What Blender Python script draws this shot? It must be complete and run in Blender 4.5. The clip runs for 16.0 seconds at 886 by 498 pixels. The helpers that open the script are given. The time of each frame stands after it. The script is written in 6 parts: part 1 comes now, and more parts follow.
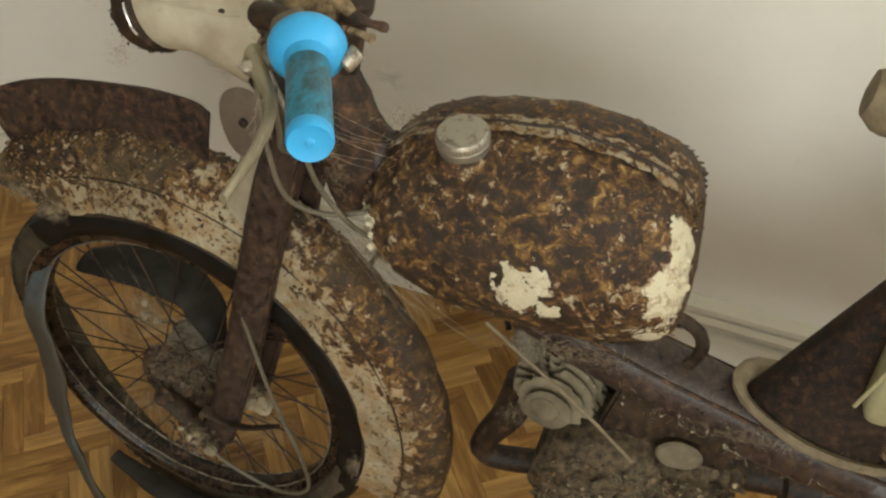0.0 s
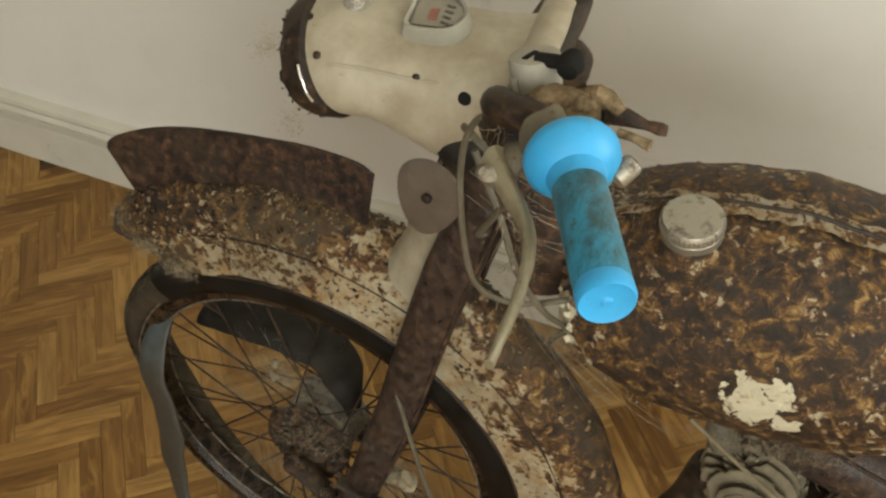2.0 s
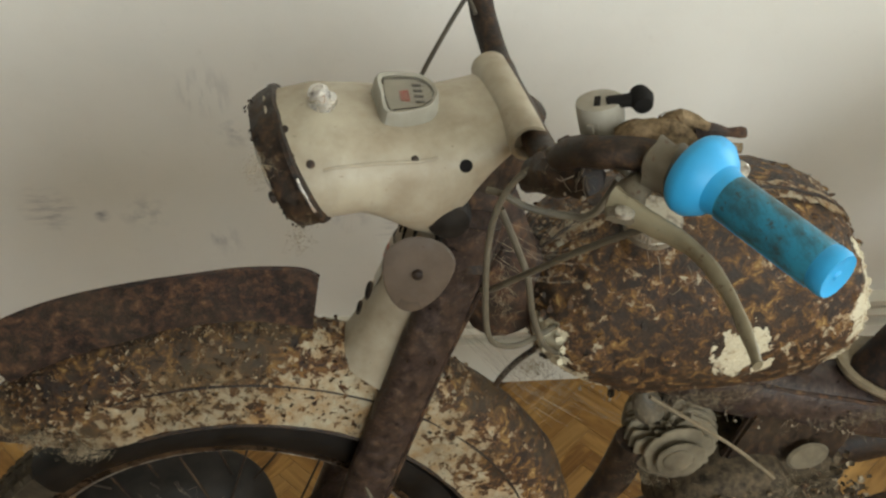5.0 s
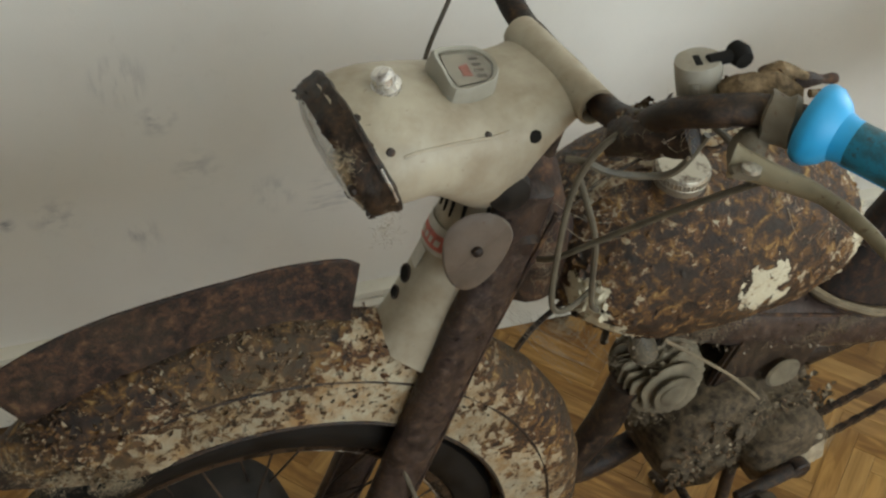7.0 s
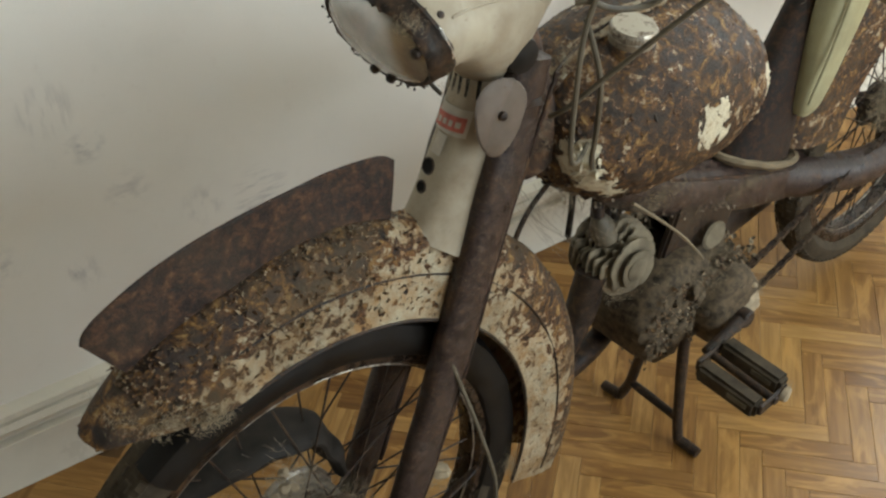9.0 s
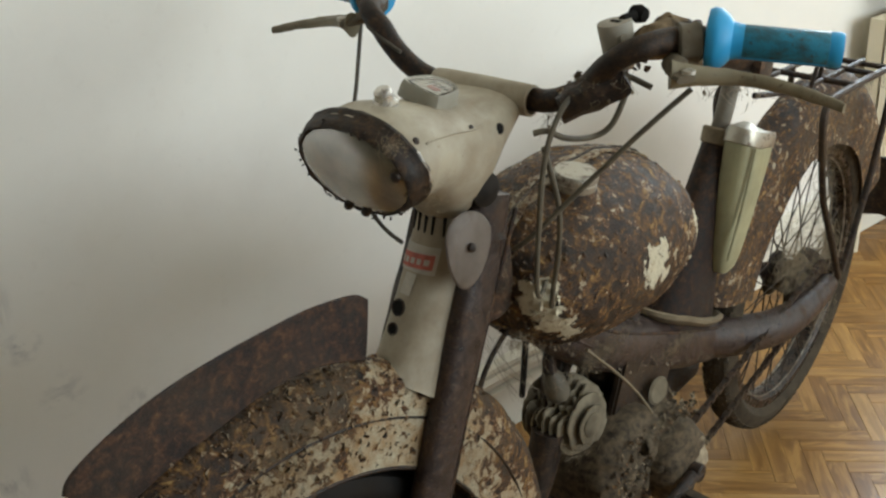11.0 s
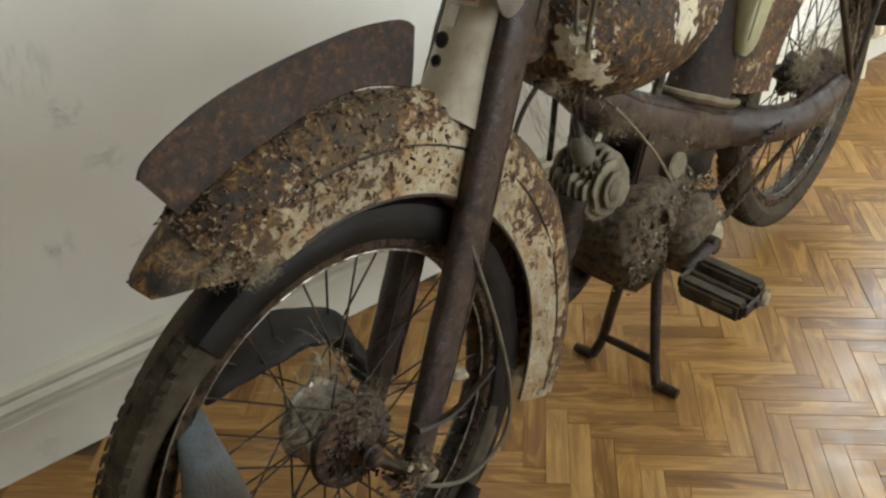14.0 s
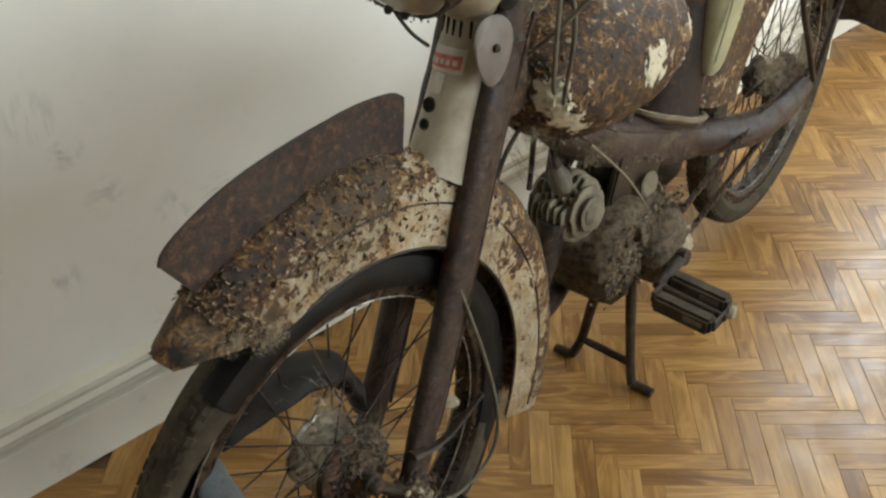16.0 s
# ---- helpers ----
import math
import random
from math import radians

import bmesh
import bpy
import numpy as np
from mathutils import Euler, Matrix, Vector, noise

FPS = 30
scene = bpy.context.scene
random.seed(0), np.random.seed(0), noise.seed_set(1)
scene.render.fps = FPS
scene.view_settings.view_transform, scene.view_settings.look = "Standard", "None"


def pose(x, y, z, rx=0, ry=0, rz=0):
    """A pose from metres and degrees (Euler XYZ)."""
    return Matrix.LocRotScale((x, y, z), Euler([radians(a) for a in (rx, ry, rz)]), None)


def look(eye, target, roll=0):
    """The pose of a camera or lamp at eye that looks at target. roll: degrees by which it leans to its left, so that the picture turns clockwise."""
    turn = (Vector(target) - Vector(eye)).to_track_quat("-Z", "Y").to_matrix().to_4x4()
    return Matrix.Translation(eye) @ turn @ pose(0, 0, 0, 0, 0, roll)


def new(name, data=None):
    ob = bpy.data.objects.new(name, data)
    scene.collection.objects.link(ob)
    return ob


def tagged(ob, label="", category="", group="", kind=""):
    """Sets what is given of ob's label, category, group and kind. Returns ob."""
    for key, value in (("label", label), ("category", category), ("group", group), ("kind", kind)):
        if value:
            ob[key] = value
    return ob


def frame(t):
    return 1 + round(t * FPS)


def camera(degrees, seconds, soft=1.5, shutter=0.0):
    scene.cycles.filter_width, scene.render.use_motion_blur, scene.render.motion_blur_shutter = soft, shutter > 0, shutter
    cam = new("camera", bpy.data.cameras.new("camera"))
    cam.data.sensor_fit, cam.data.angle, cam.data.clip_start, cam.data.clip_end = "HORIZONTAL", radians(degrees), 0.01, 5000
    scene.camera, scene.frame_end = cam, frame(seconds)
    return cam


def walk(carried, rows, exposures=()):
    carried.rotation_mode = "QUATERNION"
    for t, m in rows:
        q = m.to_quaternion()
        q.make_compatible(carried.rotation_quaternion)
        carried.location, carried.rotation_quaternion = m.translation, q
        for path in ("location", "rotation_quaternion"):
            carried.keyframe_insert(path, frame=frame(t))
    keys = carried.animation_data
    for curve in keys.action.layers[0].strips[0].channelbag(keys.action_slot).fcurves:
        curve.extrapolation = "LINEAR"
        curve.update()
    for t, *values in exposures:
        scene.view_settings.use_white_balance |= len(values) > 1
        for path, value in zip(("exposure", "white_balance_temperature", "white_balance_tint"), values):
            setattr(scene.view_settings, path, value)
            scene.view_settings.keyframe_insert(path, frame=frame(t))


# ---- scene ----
cam = camera(44.35, 16.0, soft=2.4)
PATH = [
    (0, (0.0746, 0.0435, 1.3210), (-0.2202, 0.7566, 0.6850), -4.10),
    (0.5, (0.0416, 0.0586, 1.3140), (-0.2748, 0.7636, 0.6793), -3.20),
    (1, (-0.0083, 0.0928, 1.3050), (-0.3352, 0.7748, 0.6508), -3.40),
    (1.5, (-0.0751, 0.1351, 1.3140), (-0.4059, 0.8102, 0.6546), -4.50),
    (2, (-0.1290, 0.1673, 1.3240), (-0.4469, 0.8450, 0.6610), -5.30),
    (2.5, (-0.1770, 0.1694, 1.3270), (-0.4809, 0.8311, 0.6415), -6.40),
    (3, (-0.2660, 0.1538, 1.3400), (-0.4498, 0.8464, 0.6426), -3.70),
    (3.5, (-0.3571, 0.1301, 1.3500), (-0.4378, 0.8594, 0.6705), -4.90),
    (4, (-0.4232, 0.1154, 1.3570), (-0.4113, 0.8741, 0.7057), -4.50),
    (4.2, (-0.4412, 0.1025, 1.3570), (-0.3948, 0.8696, 0.7172), -4.30),
    (6.3, (-0.6498, 0.2073, 1.3630), (-0.4570, 0.9365, 0.7065), 2.40),
    (6.5, (-0.6728, 0.2204, 1.3600), (-0.4410, 0.9331, 0.6979), 1.90),
    (7, (-0.7258, 0.2126, 1.3630), (-0.4292, 0.8860, 0.6859), 1.50),
    (7.5, (-0.8128, 0.2029, 1.3520), (-0.4549, 0.8331, 0.6630), -1.10),
    (8, (-0.9019, 0.1912, 1.3260), (-0.4555, 0.8036, 0.6735), -1.90),
    (8.5, (-0.9560, 0.1734, 1.3080), (-0.4861, 0.7897, 0.6760), -2.00),
    (9, (-1.0340, 0.1697, 1.2740), (-0.5292, 0.7807, 0.6641), -2.10),
    (9.5, (-1.0999, 0.1760, 1.2430), (-0.5526, 0.7898, 0.6741), -3.00),
    (9.7, (-1.1049, 0.1850, 1.2370), (-0.5206, 0.8047, 0.7130), -3.60),
    (11.8, (-1.1990, 0.1624, 1.1350), (-0.5039, 0.7750, 0.7587), -3.00),
    (12, (-1.2090, 0.1514, 1.1240), (-0.5074, 0.7616, 0.7561), -3.50),
    (12.5, (-1.2261, 0.1405, 1.0960), (-0.5304, 0.7541, 0.7224), -3.30),
    (13, (-1.2431, 0.1456, 1.0840), (-0.5662, 0.7505, 0.6645), -2.90),
    (13.5, (-1.2600, 0.1526, 1.0720), (-0.5957, 0.7486, 0.6210), -2.30),
    (14, (-1.2741, 0.1487, 1.0640), (-0.6327, 0.7298, 0.5629), -2.00),
    (14.5, (-1.2861, 0.1447, 1.0700), (-0.6597, 0.7144, 0.5379), -1.60),
    (15, (-1.2950, 0.1628, 1.1080), (-0.6714, 0.7203, 0.5600), -2.80),
    (15.5, (-1.2860, 0.1627, 1.1540), (-0.6547, 0.7154, 0.6099), -2.50),
    (16, (-1.2931, 0.1487, 1.2160), (-0.6604, 0.6939, 0.6659), -2.60),
]
walk(cam, [(t, look(eye, target, roll)) for t, eye, target, roll in PATH],
     [(0, 0.05, 6750, 4), (0.5, 0.20, 6750, 4), (1.5, 0.12, 6750, 4), (4, 0.24, 6550, 4), (6.5, -0.06, 5950, 3), (7.5, 0.12, 5950, 3), (9.5, 0.28, 5950, 3), (12, -0.25, 5900, 3), (12.5, -0.17, 5900, 3), (14.5, 0.38, 5950, 3), (16, 0.38, 5900, 3)])

# ---- light of the room -------------------------------------------------------------------------
world = bpy.data.worlds.new("daylight")
scene.world = world
world.use_nodes = True
_sky = world.node_tree.nodes.new("ShaderNodeTexSky")
_sky.sky_type, _sky.sun_disc = "NISHITA", False
_sky.sun_elevation, _sky.sun_rotation = radians(38), radians(205)
_bg = world.node_tree.nodes["Background"]
_bg.inputs["Strength"].default_value = 0.12
world.node_tree.links.new(_sky.outputs["Color"], _bg.inputs["Color"])

# the long wall behind the moped: its own frame, u along it, v into the room, z up
WALL = Matrix.Translation((0, 1.3525, 0)) @ Matrix.Rotation(math.atan(-0.1185), 4, "Z") @ Matrix.Diagonal((1, -1, 1, 1))


def wp(u, v, z):
    return WALL @ Vector((u, v, z))


def window_light(name, u, v, z, sx, sz, toward, power, colour):
    lamp = bpy.data.lights.new(name, "AREA")
    lamp.shape, lamp.size, lamp.size_y, lamp.energy, lamp.color = "RECTANGLE", sx, sz, power, colour
    ob = new(name, lamp)
    ob.matrix_world = look(wp(u, v, z), wp(u, v + toward, z))
    return ob


window_light("window_daylight_radiator", 2.55, 0.05, 1.42, 1.9, 1.4, 1, 122, (0.93, 0.97, 1.0))
window_light("window_daylight_opposite", 1.65, 3.56, 1.60, 3.2, 1.7, -1, 108, (1.0, 0.985, 0.95))

# ---- materials ---------------------------------------------------------------------------------


class Nodes:
    """Short hand for building a node material."""

    def __init__(self, name):
        self.mat = bpy.data.materials.new(name)
        self.mat.use_nodes = True
        self.t = self.mat.node_tree
        self.bsdf = self.t.nodes["Principled BSDF"]
        self.co = self.t.nodes.new("ShaderNodeTexCoord").outputs["Object"]

    def node(self, kind, **inputs):
        n = self.t.nodes.new("ShaderNode" + kind)
        for k, v in inputs.items():
            self.put(n.inputs[k.replace("_", " ")], v)
        return n

    def put(self, socket, v):
        if isinstance(v, bpy.types.NodeSocket):
            self.t.links.new(v, socket)
        elif isinstance(v, tuple) and len(v) == 3 and socket.type == "RGBA":
            socket.default_value = (*v, 1)
        else:
            socket.default_value = v

    def noise(self, scale, detail=4, rough=0.6, co=None, warp=0.0):
        n = self.node("TexNoise", Vector=co or self.co, Scale=scale, Detail=detail, Roughness=rough, Distortion=warp)
        return n.outputs["Fac"]

    def ramp(self, fac, *stops, hard=False):
        n = self.t.nodes.new("ShaderNodeValToRGB")
        e = n.color_ramp.elements
        while len(e) < len(stops):
            e.new(0.5)
        for el, (p, c) in zip(e, stops):
            el.position = p
            el.color = (*c, 1) if isinstance(c, tuple) else (c, c, c, 1)
        self.put(n.inputs["Fac"], fac)
        return n.outputs["Color"]

    def mix(self, fac, a, b, how="MIX"):
        n = self.t.nodes.new("ShaderNodeMix")
        n.data_type, n.blend_type = "RGBA", how
        self.put(n.inputs[0], fac)
        self.put(n.inputs[6], a)
        self.put(n.inputs[7], b)
        return n.outputs[2]

    def math(self, how, a, b=0.0, clamp=False):
        n = self.t.nodes.new("ShaderNodeMath")
        n.operation, n.use_clamp = how, clamp
        self.put(n.inputs[0], a)
        self.put(n.inputs[1], b)
        return n.outputs[0]

    def stretched(self, sx, sy, sz, rot=0.0):
        n = self.node("Mapping", Vector=self.co)
        n.inputs["Scale"].default_value = (sx, sy, sz)
        n.inputs["Rotation"].default_value = (0, 0, rot)
        return n.outputs[0]

    def near(self, place, reach, scale=60, ragged=0.02):
        """1 within reach of a place, with a ragged edge; a flake of paint that is left."""
        off = self.node("VectorMath", Vector=self.co)
        off.operation = "DISTANCE"
        off.inputs[1].default_value = place
        wob = self.math("MULTIPLY", self.math("SUBTRACT", self.noise(scale, 5, 0.65), 0.5), ragged * 4)
        d = self.math("ADD", off.outputs["Value"], wob)
        return self.math("LESS_THAN", d, reach)

    def bump(self, height, strength=0.3, dist=0.002):
        n = self.node("Bump", Strength=strength, Distance=dist, Height=height)
        self.put(self.bsdf.inputs["Normal"], n.outputs[0])

    def done(self, colour, rough=0.6, metal=0.0, spec=0.5):
        self.put(self.bsdf.inputs["Base Color"], colour)
        self.put(self.bsdf.inputs["Roughness"], rough)
        self.put(self.bsdf.inputs["Metallic"], metal)
        self.put(self.bsdf.inputs["Specular IOR Level"], spec)
        return self.mat


def rust_colour(n, scale=1.0, dark=1.0):
    """Layered rust: near-black crust, brown, orange bloom, ochre scale."""
    a = n.noise(64 * scale, 10, 0.72, warp=0.6)
    d = dark
    base = n.ramp(a, (0.38, (0.008 * d, 0.006 * d, 0.005 * d)), (0.48, (0.025 * d, 0.014 * d, 0.009 * d)), (0.535, (0.072 * d, 0.034 * d, 0.013 * d)), (0.596, (0.205 * d, 0.108 * d, 0.030 * d)), (0.690, (0.50 * d, 0.35 * d, 0.14 * d)))
    fine = n.noise(330 * scale, 5, 0.7)
    return n.mix(n.ramp(fine, (0.50, 0.0), (0.76, 0.22)), base, (0.13, 0.072, 0.032)), a, fine


def flaking(name, level, patches=(), paint=(0.45, 0.40, 0.28), scale=1.0, dust=0.25, slope=None, radial=None, dark=1.0, size=70, tail=None):
    """Cream paint flaking off rusted sheet metal. level: the share that still has paint; slope: (from x, to x, more paint) along the thing;
    radial: (x, z, from radius, to radius, more paint) about a wheel's axle."""
    n = Nodes(name)
    rust, a, fine = rust_colour(n, scale, 0.86 * dark)
    f1 = n.noise(size * scale, 9, 0.66, warp=0.45)
    f2 = n.noise(13 * scale, 3, 0.5)
    f = n.math("ADD", n.math("MULTIPLY", f1, 0.74), n.math("MULTIPLY", f2, 0.26))
    for trend in (slope, tail):
        if trend:
            sep = n.node("SeparateXYZ", Vector=n.co)
            way = n.node("MapRange", Value=sep.outputs[0])
            for k, v in zip(("From Min", "From Max", "To Min", "To Max"), (trend[0], trend[1], 0.0, trend[2])):
                way.inputs[k].default_value = v
            f = n.math("ADD", f, way.outputs[0])
    if radial:
        flat = n.node("VectorMath", Vector=n.co)
        flat.operation = "MULTIPLY"
        flat.inputs[1].default_value = (1, 0, 1)
        off = n.node("VectorMath", Vector=flat.outputs[0])
        off.operation = "DISTANCE"
        off.inputs[1].default_value = (radial[0], 0, radial[1])
        way = n.node("MapRange", Value=off.outputs["Value"])
        for k, v in zip(("From Min", "From Max", "To Min", "To Max"), (radial[2], radial[3], 0.0, radial[4])):
            way.inputs[k].default_value = v
        f = n.math("ADD", f, way.outputs[0])
    cut = 0.62 - 0.28 * level
    left = n.ramp(f, (cut - 0.008, 0.0), (cut + 0.010, 1.0))
    spots = n.ramp(n.noise(170 * scale, 6, 0.65), (0.60, 0.0), (0.65, 1.0))
    keep = n.math("MULTIPLY", left, n.math("SUBTRACT", 1.0, n.math("MULTIPLY", spots, 0.9)))
    whole = None
    for place, reach, ragged in patches:
        spot = n.near(place, reach, 48, ragged)
        whole = n.math("MAXIMUM", whole, spot) if whole else spot
    if whole:
        keep = n.math("MAXIMUM", keep, n.math("MULTIPLY", whole, 0.97))
    aged = n.mix(n.ramp(n.noise(46 * scale, 7, 0.72), (0.40, 0.0), (0.64, 0.9)), paint, (0.29, 0.165, 0.058))
    if whole:
        aged = n.mix(whole, aged, n.mix(n.ramp(n.noise(60, 5, 0.7), (0.55, 0.0), (0.75, 0.5)), (0.60, 0.55, 0.40), (0.40, 0.28, 0.13)))
    rim = n.ramp(f, (cut - 0.05, 0.0), (cut - 0.008, 0.65), (cut + 0.03, 0.0))
    col = n.mix(keep, rust, aged)
    col = n.mix(rim, col, (0.17, 0.075, 0.026))
    grime = n.ramp(n.noise(9, 6, 0.68), (0.40, 0.0), (0.68, dust))
    col = n.mix(grime, col, (0.105, 0.075, 0.038))
    n.bump(n.math("ADD", n.math("MULTIPLY", keep, 0.5), n.math("ADD", n.math("MULTIPLY", a, 1.1), n.math("MULTIPLY", fine, 0.4))), 0.9, 0.003)
    return n.done(col, n.mix(keep, n.ramp(a, (0.42, 0.54), (0.60, 0.76)), (0.5,) * 3), 0.0, 0.38)


def rusted(name, dark=1.0, sheen=0.7, dust=0.3, red=1.0, size=60):
    n = Nodes(name)
    a = n.noise(size, 8, 0.7, warp=0.3)
    d = 0.78 * dark
    col = n.ramp(a, (0.38, (0.010 * d * red, 0.007 * d, 0.006 * d)), (0.49, (0.034 * d * red, 0.021 * d, 0.015 * d)), (0.58, (0.092 * d * red, 0.050 * d, 0.027 * d)), (0.72, (0.22 * d, 0.135 * d, 0.066 * d)))
    fine = n.noise(500, 4, 0.7)
    col = n.mix(n.ramp(fine, (0.52, 0.0), (0.76, 0.45)), col, (0.13 * d, 0.098 * d, 0.062 * d))
    col = n.mix(n.ramp(n.noise(14, 5, 0.6), (0.45, 0.0), (0.78, dust)), col, (0.115, 0.085, 0.050))
    n.bump(n.math("ADD", a, n.math("MULTIPLY", fine, 0.4)), 0.55, 0.0018)
    return n.done(col, n.ramp(a, (0.35, sheen - 0.22), (0.7, sheen + 0.12)), 0.0, 0.30)


def painted(name, colour, dirt=(0.22, 0.17, 0.10), spots=0.5, rough=0.42, much=0.45):
    """Old paint with grease, dust in the hollows and rust specks."""
    n = Nodes(name)
    g = n.noise(13, 6, 0.62)
    col = n.mix(n.ramp(g, (0.40, 0.0), (0.78, much)), colour, dirt)
    runs = n.noise(5, 5, 0.6, co=n.stretched(9, 9, 1.4))
    col = n.mix(n.ramp(runs, (0.52, 0.0), (0.8, 0.35)), col, dirt)
    speck = n.noise(120, 5, 0.75)
    col = n.mix(n.ramp(speck, (0.70 - 0.06 * spots, 0.0), (0.76 - 0.06 * spots, 0.85)), col, (0.075, 0.036, 0.016))
    fine = n.noise(380, 3, 0.6)
    n.bump(n.math("ADD", n.math("MULTIPLY", g, 0.5), n.math("MULTIPLY", fine, 0.25)), 0.25, 0.001)
    return n.done(col, n.ramp(g, (0.35, rough), (0.75, min(rough + 0.35, 0.95))), 0.0, 0.5)


def metal(name, colour, rough, rust=0.3):
    n = Nodes(name)
    a = n.noise(75, 7, 0.7)
    f = n.ramp(a, (0.60 - 0.25 * rust, 0.0), (0.72 - 0.2 * rust, 1.0))
    col = n.mix(f, colour, n.mix(n.noise(260, 3), (0.030, 0.017, 0.010), (0.12, 0.075, 0.042)))
    n.bump(a, 0.3, 0.001)
    n.done(col, n.mix(f, (rough,) * 3, (0.85,) * 3), 0.0, 0.5)
    n.put(n.bsdf.inputs["Metallic"], n.ramp(f, (0.0, 0.85), (1.0, 0.0)))
    return n.mat


def plain(name, colour, rough=0.6, spread=0.35, scale=30, bump=0.2, spec=0.4):
    n = Nodes(name)
    a = n.noise(scale, 6, 0.65)
    dark = tuple(c * (1 - spread) for c in colour)
    light = tuple(min(1, c * (1 + spread)) for c in colour)
    n.bump(n.math("ADD", a, n.math("MULTIPLY", n.noise(scale * 12, 3), 0.4)), bump, 0.001)
    return n.done(n.ramp(a, (0.3, dark), (0.72, light)), n.ramp(a, (0.3, max(rough - 0.1, 0.05)), (0.7, min(rough + 0.1, 1))), 0.0, spec)


# rubbed marks on the long wall: place, reach, strength, stretch along and up
SCUFFS = [((-0.374, 1.397, 0.348), 0.040, 0.40, 1.2, 6.5), ((-0.412, 1.401, 0.318), 0.020, 0.34, 1.2, 6.5), ((-0.902, 1.459, 0.398), 0.036, 0.50, 1.2, 6.5), ((-0.826, 1.450, 0.380), 0.011, 0.70, 1.5, 4.0), ((-0.764, 1.443, 0.379), 0.032, 0.34, 2.0, 2.6),
          ((-0.665, 1.431, 0.328), 0.014, 0.40, 3.0, 1.2), ((-0.466, 1.408, 0.360), 0.030, 0.30, 2.6, 1.4), ((-0.567, 1.420, 0.425), 0.030, 0.26, 1.6, 3.5), ((-0.608, 1.424, 0.516), 0.024, 0.46, 1.6, 2.6), ((-0.652, 1.430, 0.320), 0.026, 0.24, 2.6, 1.2), ((-0.645, 1.429, 0.582), 0.034, 0.34, 4.5, 0.9)]


def plaster(name, scuffs=()):
    n = Nodes(name)
    big = n.noise(1.3, 4, 0.55)
    col = n.ramp(big, (0.35, (0.775, 0.750, 0.690)), (0.65, (0.820, 0.796, 0.740)))
    cloud = n.noise(7.5, 5, 0.62)
    col = n.mix(n.ramp(cloud, (0.48, 0.0), (0.74, 0.16)), col, (0.60, 0.575, 0.52))
    grime = n.noise(34, 6, 0.7)
    col = n.mix(n.ramp(grime, (0.60, 0.0), (0.80, 0.14)), col, (0.42, 0.38, 0.32))
    for place, reach, much, along_it, up in scuffs:
        lines = n.noise(20, 3, 0.6, co=n.stretched(along_it, along_it, up))
        off = n.node("VectorMath", Vector=n.co)
        off.operation = "DISTANCE"
        off.inputs[1].default_value = place
        fade = n.node("MapRange", Value=off.outputs["Value"])
        for k, v in zip(("From Min", "From Max", "To Min", "To Max"), (reach * 0.4, reach * 1.3, 1.0, 0.0)):
            fade.inputs[k].default_value = v
        mark = n.math("MULTIPLY", fade.outputs[0], n.ramp(lines, (0.46, 0.0), (0.66, much)))
        col = n.mix(mark, col, (0.20, 0.20, 0.23))
    n.bump(n.math("ADD", n.math("MULTIPLY", n.noise(28, 4), 0.7), n.noise(210, 3)), 0.14, 0.001)
    return n.done(col, 0.62, 0.0, 0.3)


def parquet(name, info):
    """Varnished hardwood; each block takes its tone by itself. info: the node that tells blocks apart."""
    n = Nodes(name)
    if info == "object":
        rnd = n.t.nodes.new("ShaderNodeObjectInfo").outputs["Random"]
        n.co = n.t.nodes.new("ShaderNodeNewGeometry").outputs["Position"]
    else:
        rnd = n.t.nodes.new("ShaderNodeNewGeometry").outputs["Random Per Island"]
    shift = n.node("VectorMath", Vector=n.co)
    shift.operation = "ADD"
    comb = n.node("CombineXYZ", X=n.math("MULTIPLY", rnd, 37.0), Y=n.math("MULTIPLY", rnd, 61.0), Z=rnd)
    n.put(shift.inputs[1], comb.outputs[0])
    uv = n.t.nodes.new("ShaderNodeUVMap").outputs[0]
    flow = n.node("VectorMath", Vector=uv)
    flow.operation = "ADD"
    n.put(flow.inputs[1], comb.outputs[0])
    grain = n.node("Mapping", Vector=flow.outputs[0])
    grain.inputs["Scale"].default_value = (5.5, 75, 1)
    g = n.noise(1.0, 6, 0.62, co=grain.outputs[0], warp=0.8)
    tone = n.ramp(rnd, (0.0, (0.215, 0.108, 0.031)), (0.3, (0.290, 0.153, 0.044)), (0.75, (0.350, 0.194, 0.059)), (1.0, (0.450, 0.270, 0.092)))
    col = n.mix(n.ramp(g, (0.34, 0.0), (0.62, 0.85)), tone, n.mix(1.0, tone, (0.52, 0.47, 0.42), "MULTIPLY"))
    broad = n.node("Mapping", Vector=flow.outputs[0])
    broad.inputs["Scale"].default_value = (9, 38, 1)
    flame = n.noise(1.0, 4, 0.55, co=broad.outputs[0], warp=1.2)
    col = n.mix(n.ramp(flame, (0.52, 0.0), (0.68, 0.55)), col, (0.50, 0.285, 0.085))
    col = n.mix(n.ramp(n.noise(3.2, 4, 0.6), (0.45, 0.0), (0.8, 0.30)), col, (0.13, 0.075, 0.03))
    worn = n.noise(16, 5, 0.65)
    n.bump(n.math("ADD", n.math("MULTIPLY", g, 0.5), n.math("MULTIPLY", worn, 0.5)), 0.12, 0.0012)
    return n.done(col, n.ramp(worn, (0.35, 0.28), (0.7, 0.50)), 0.0, 0.26)


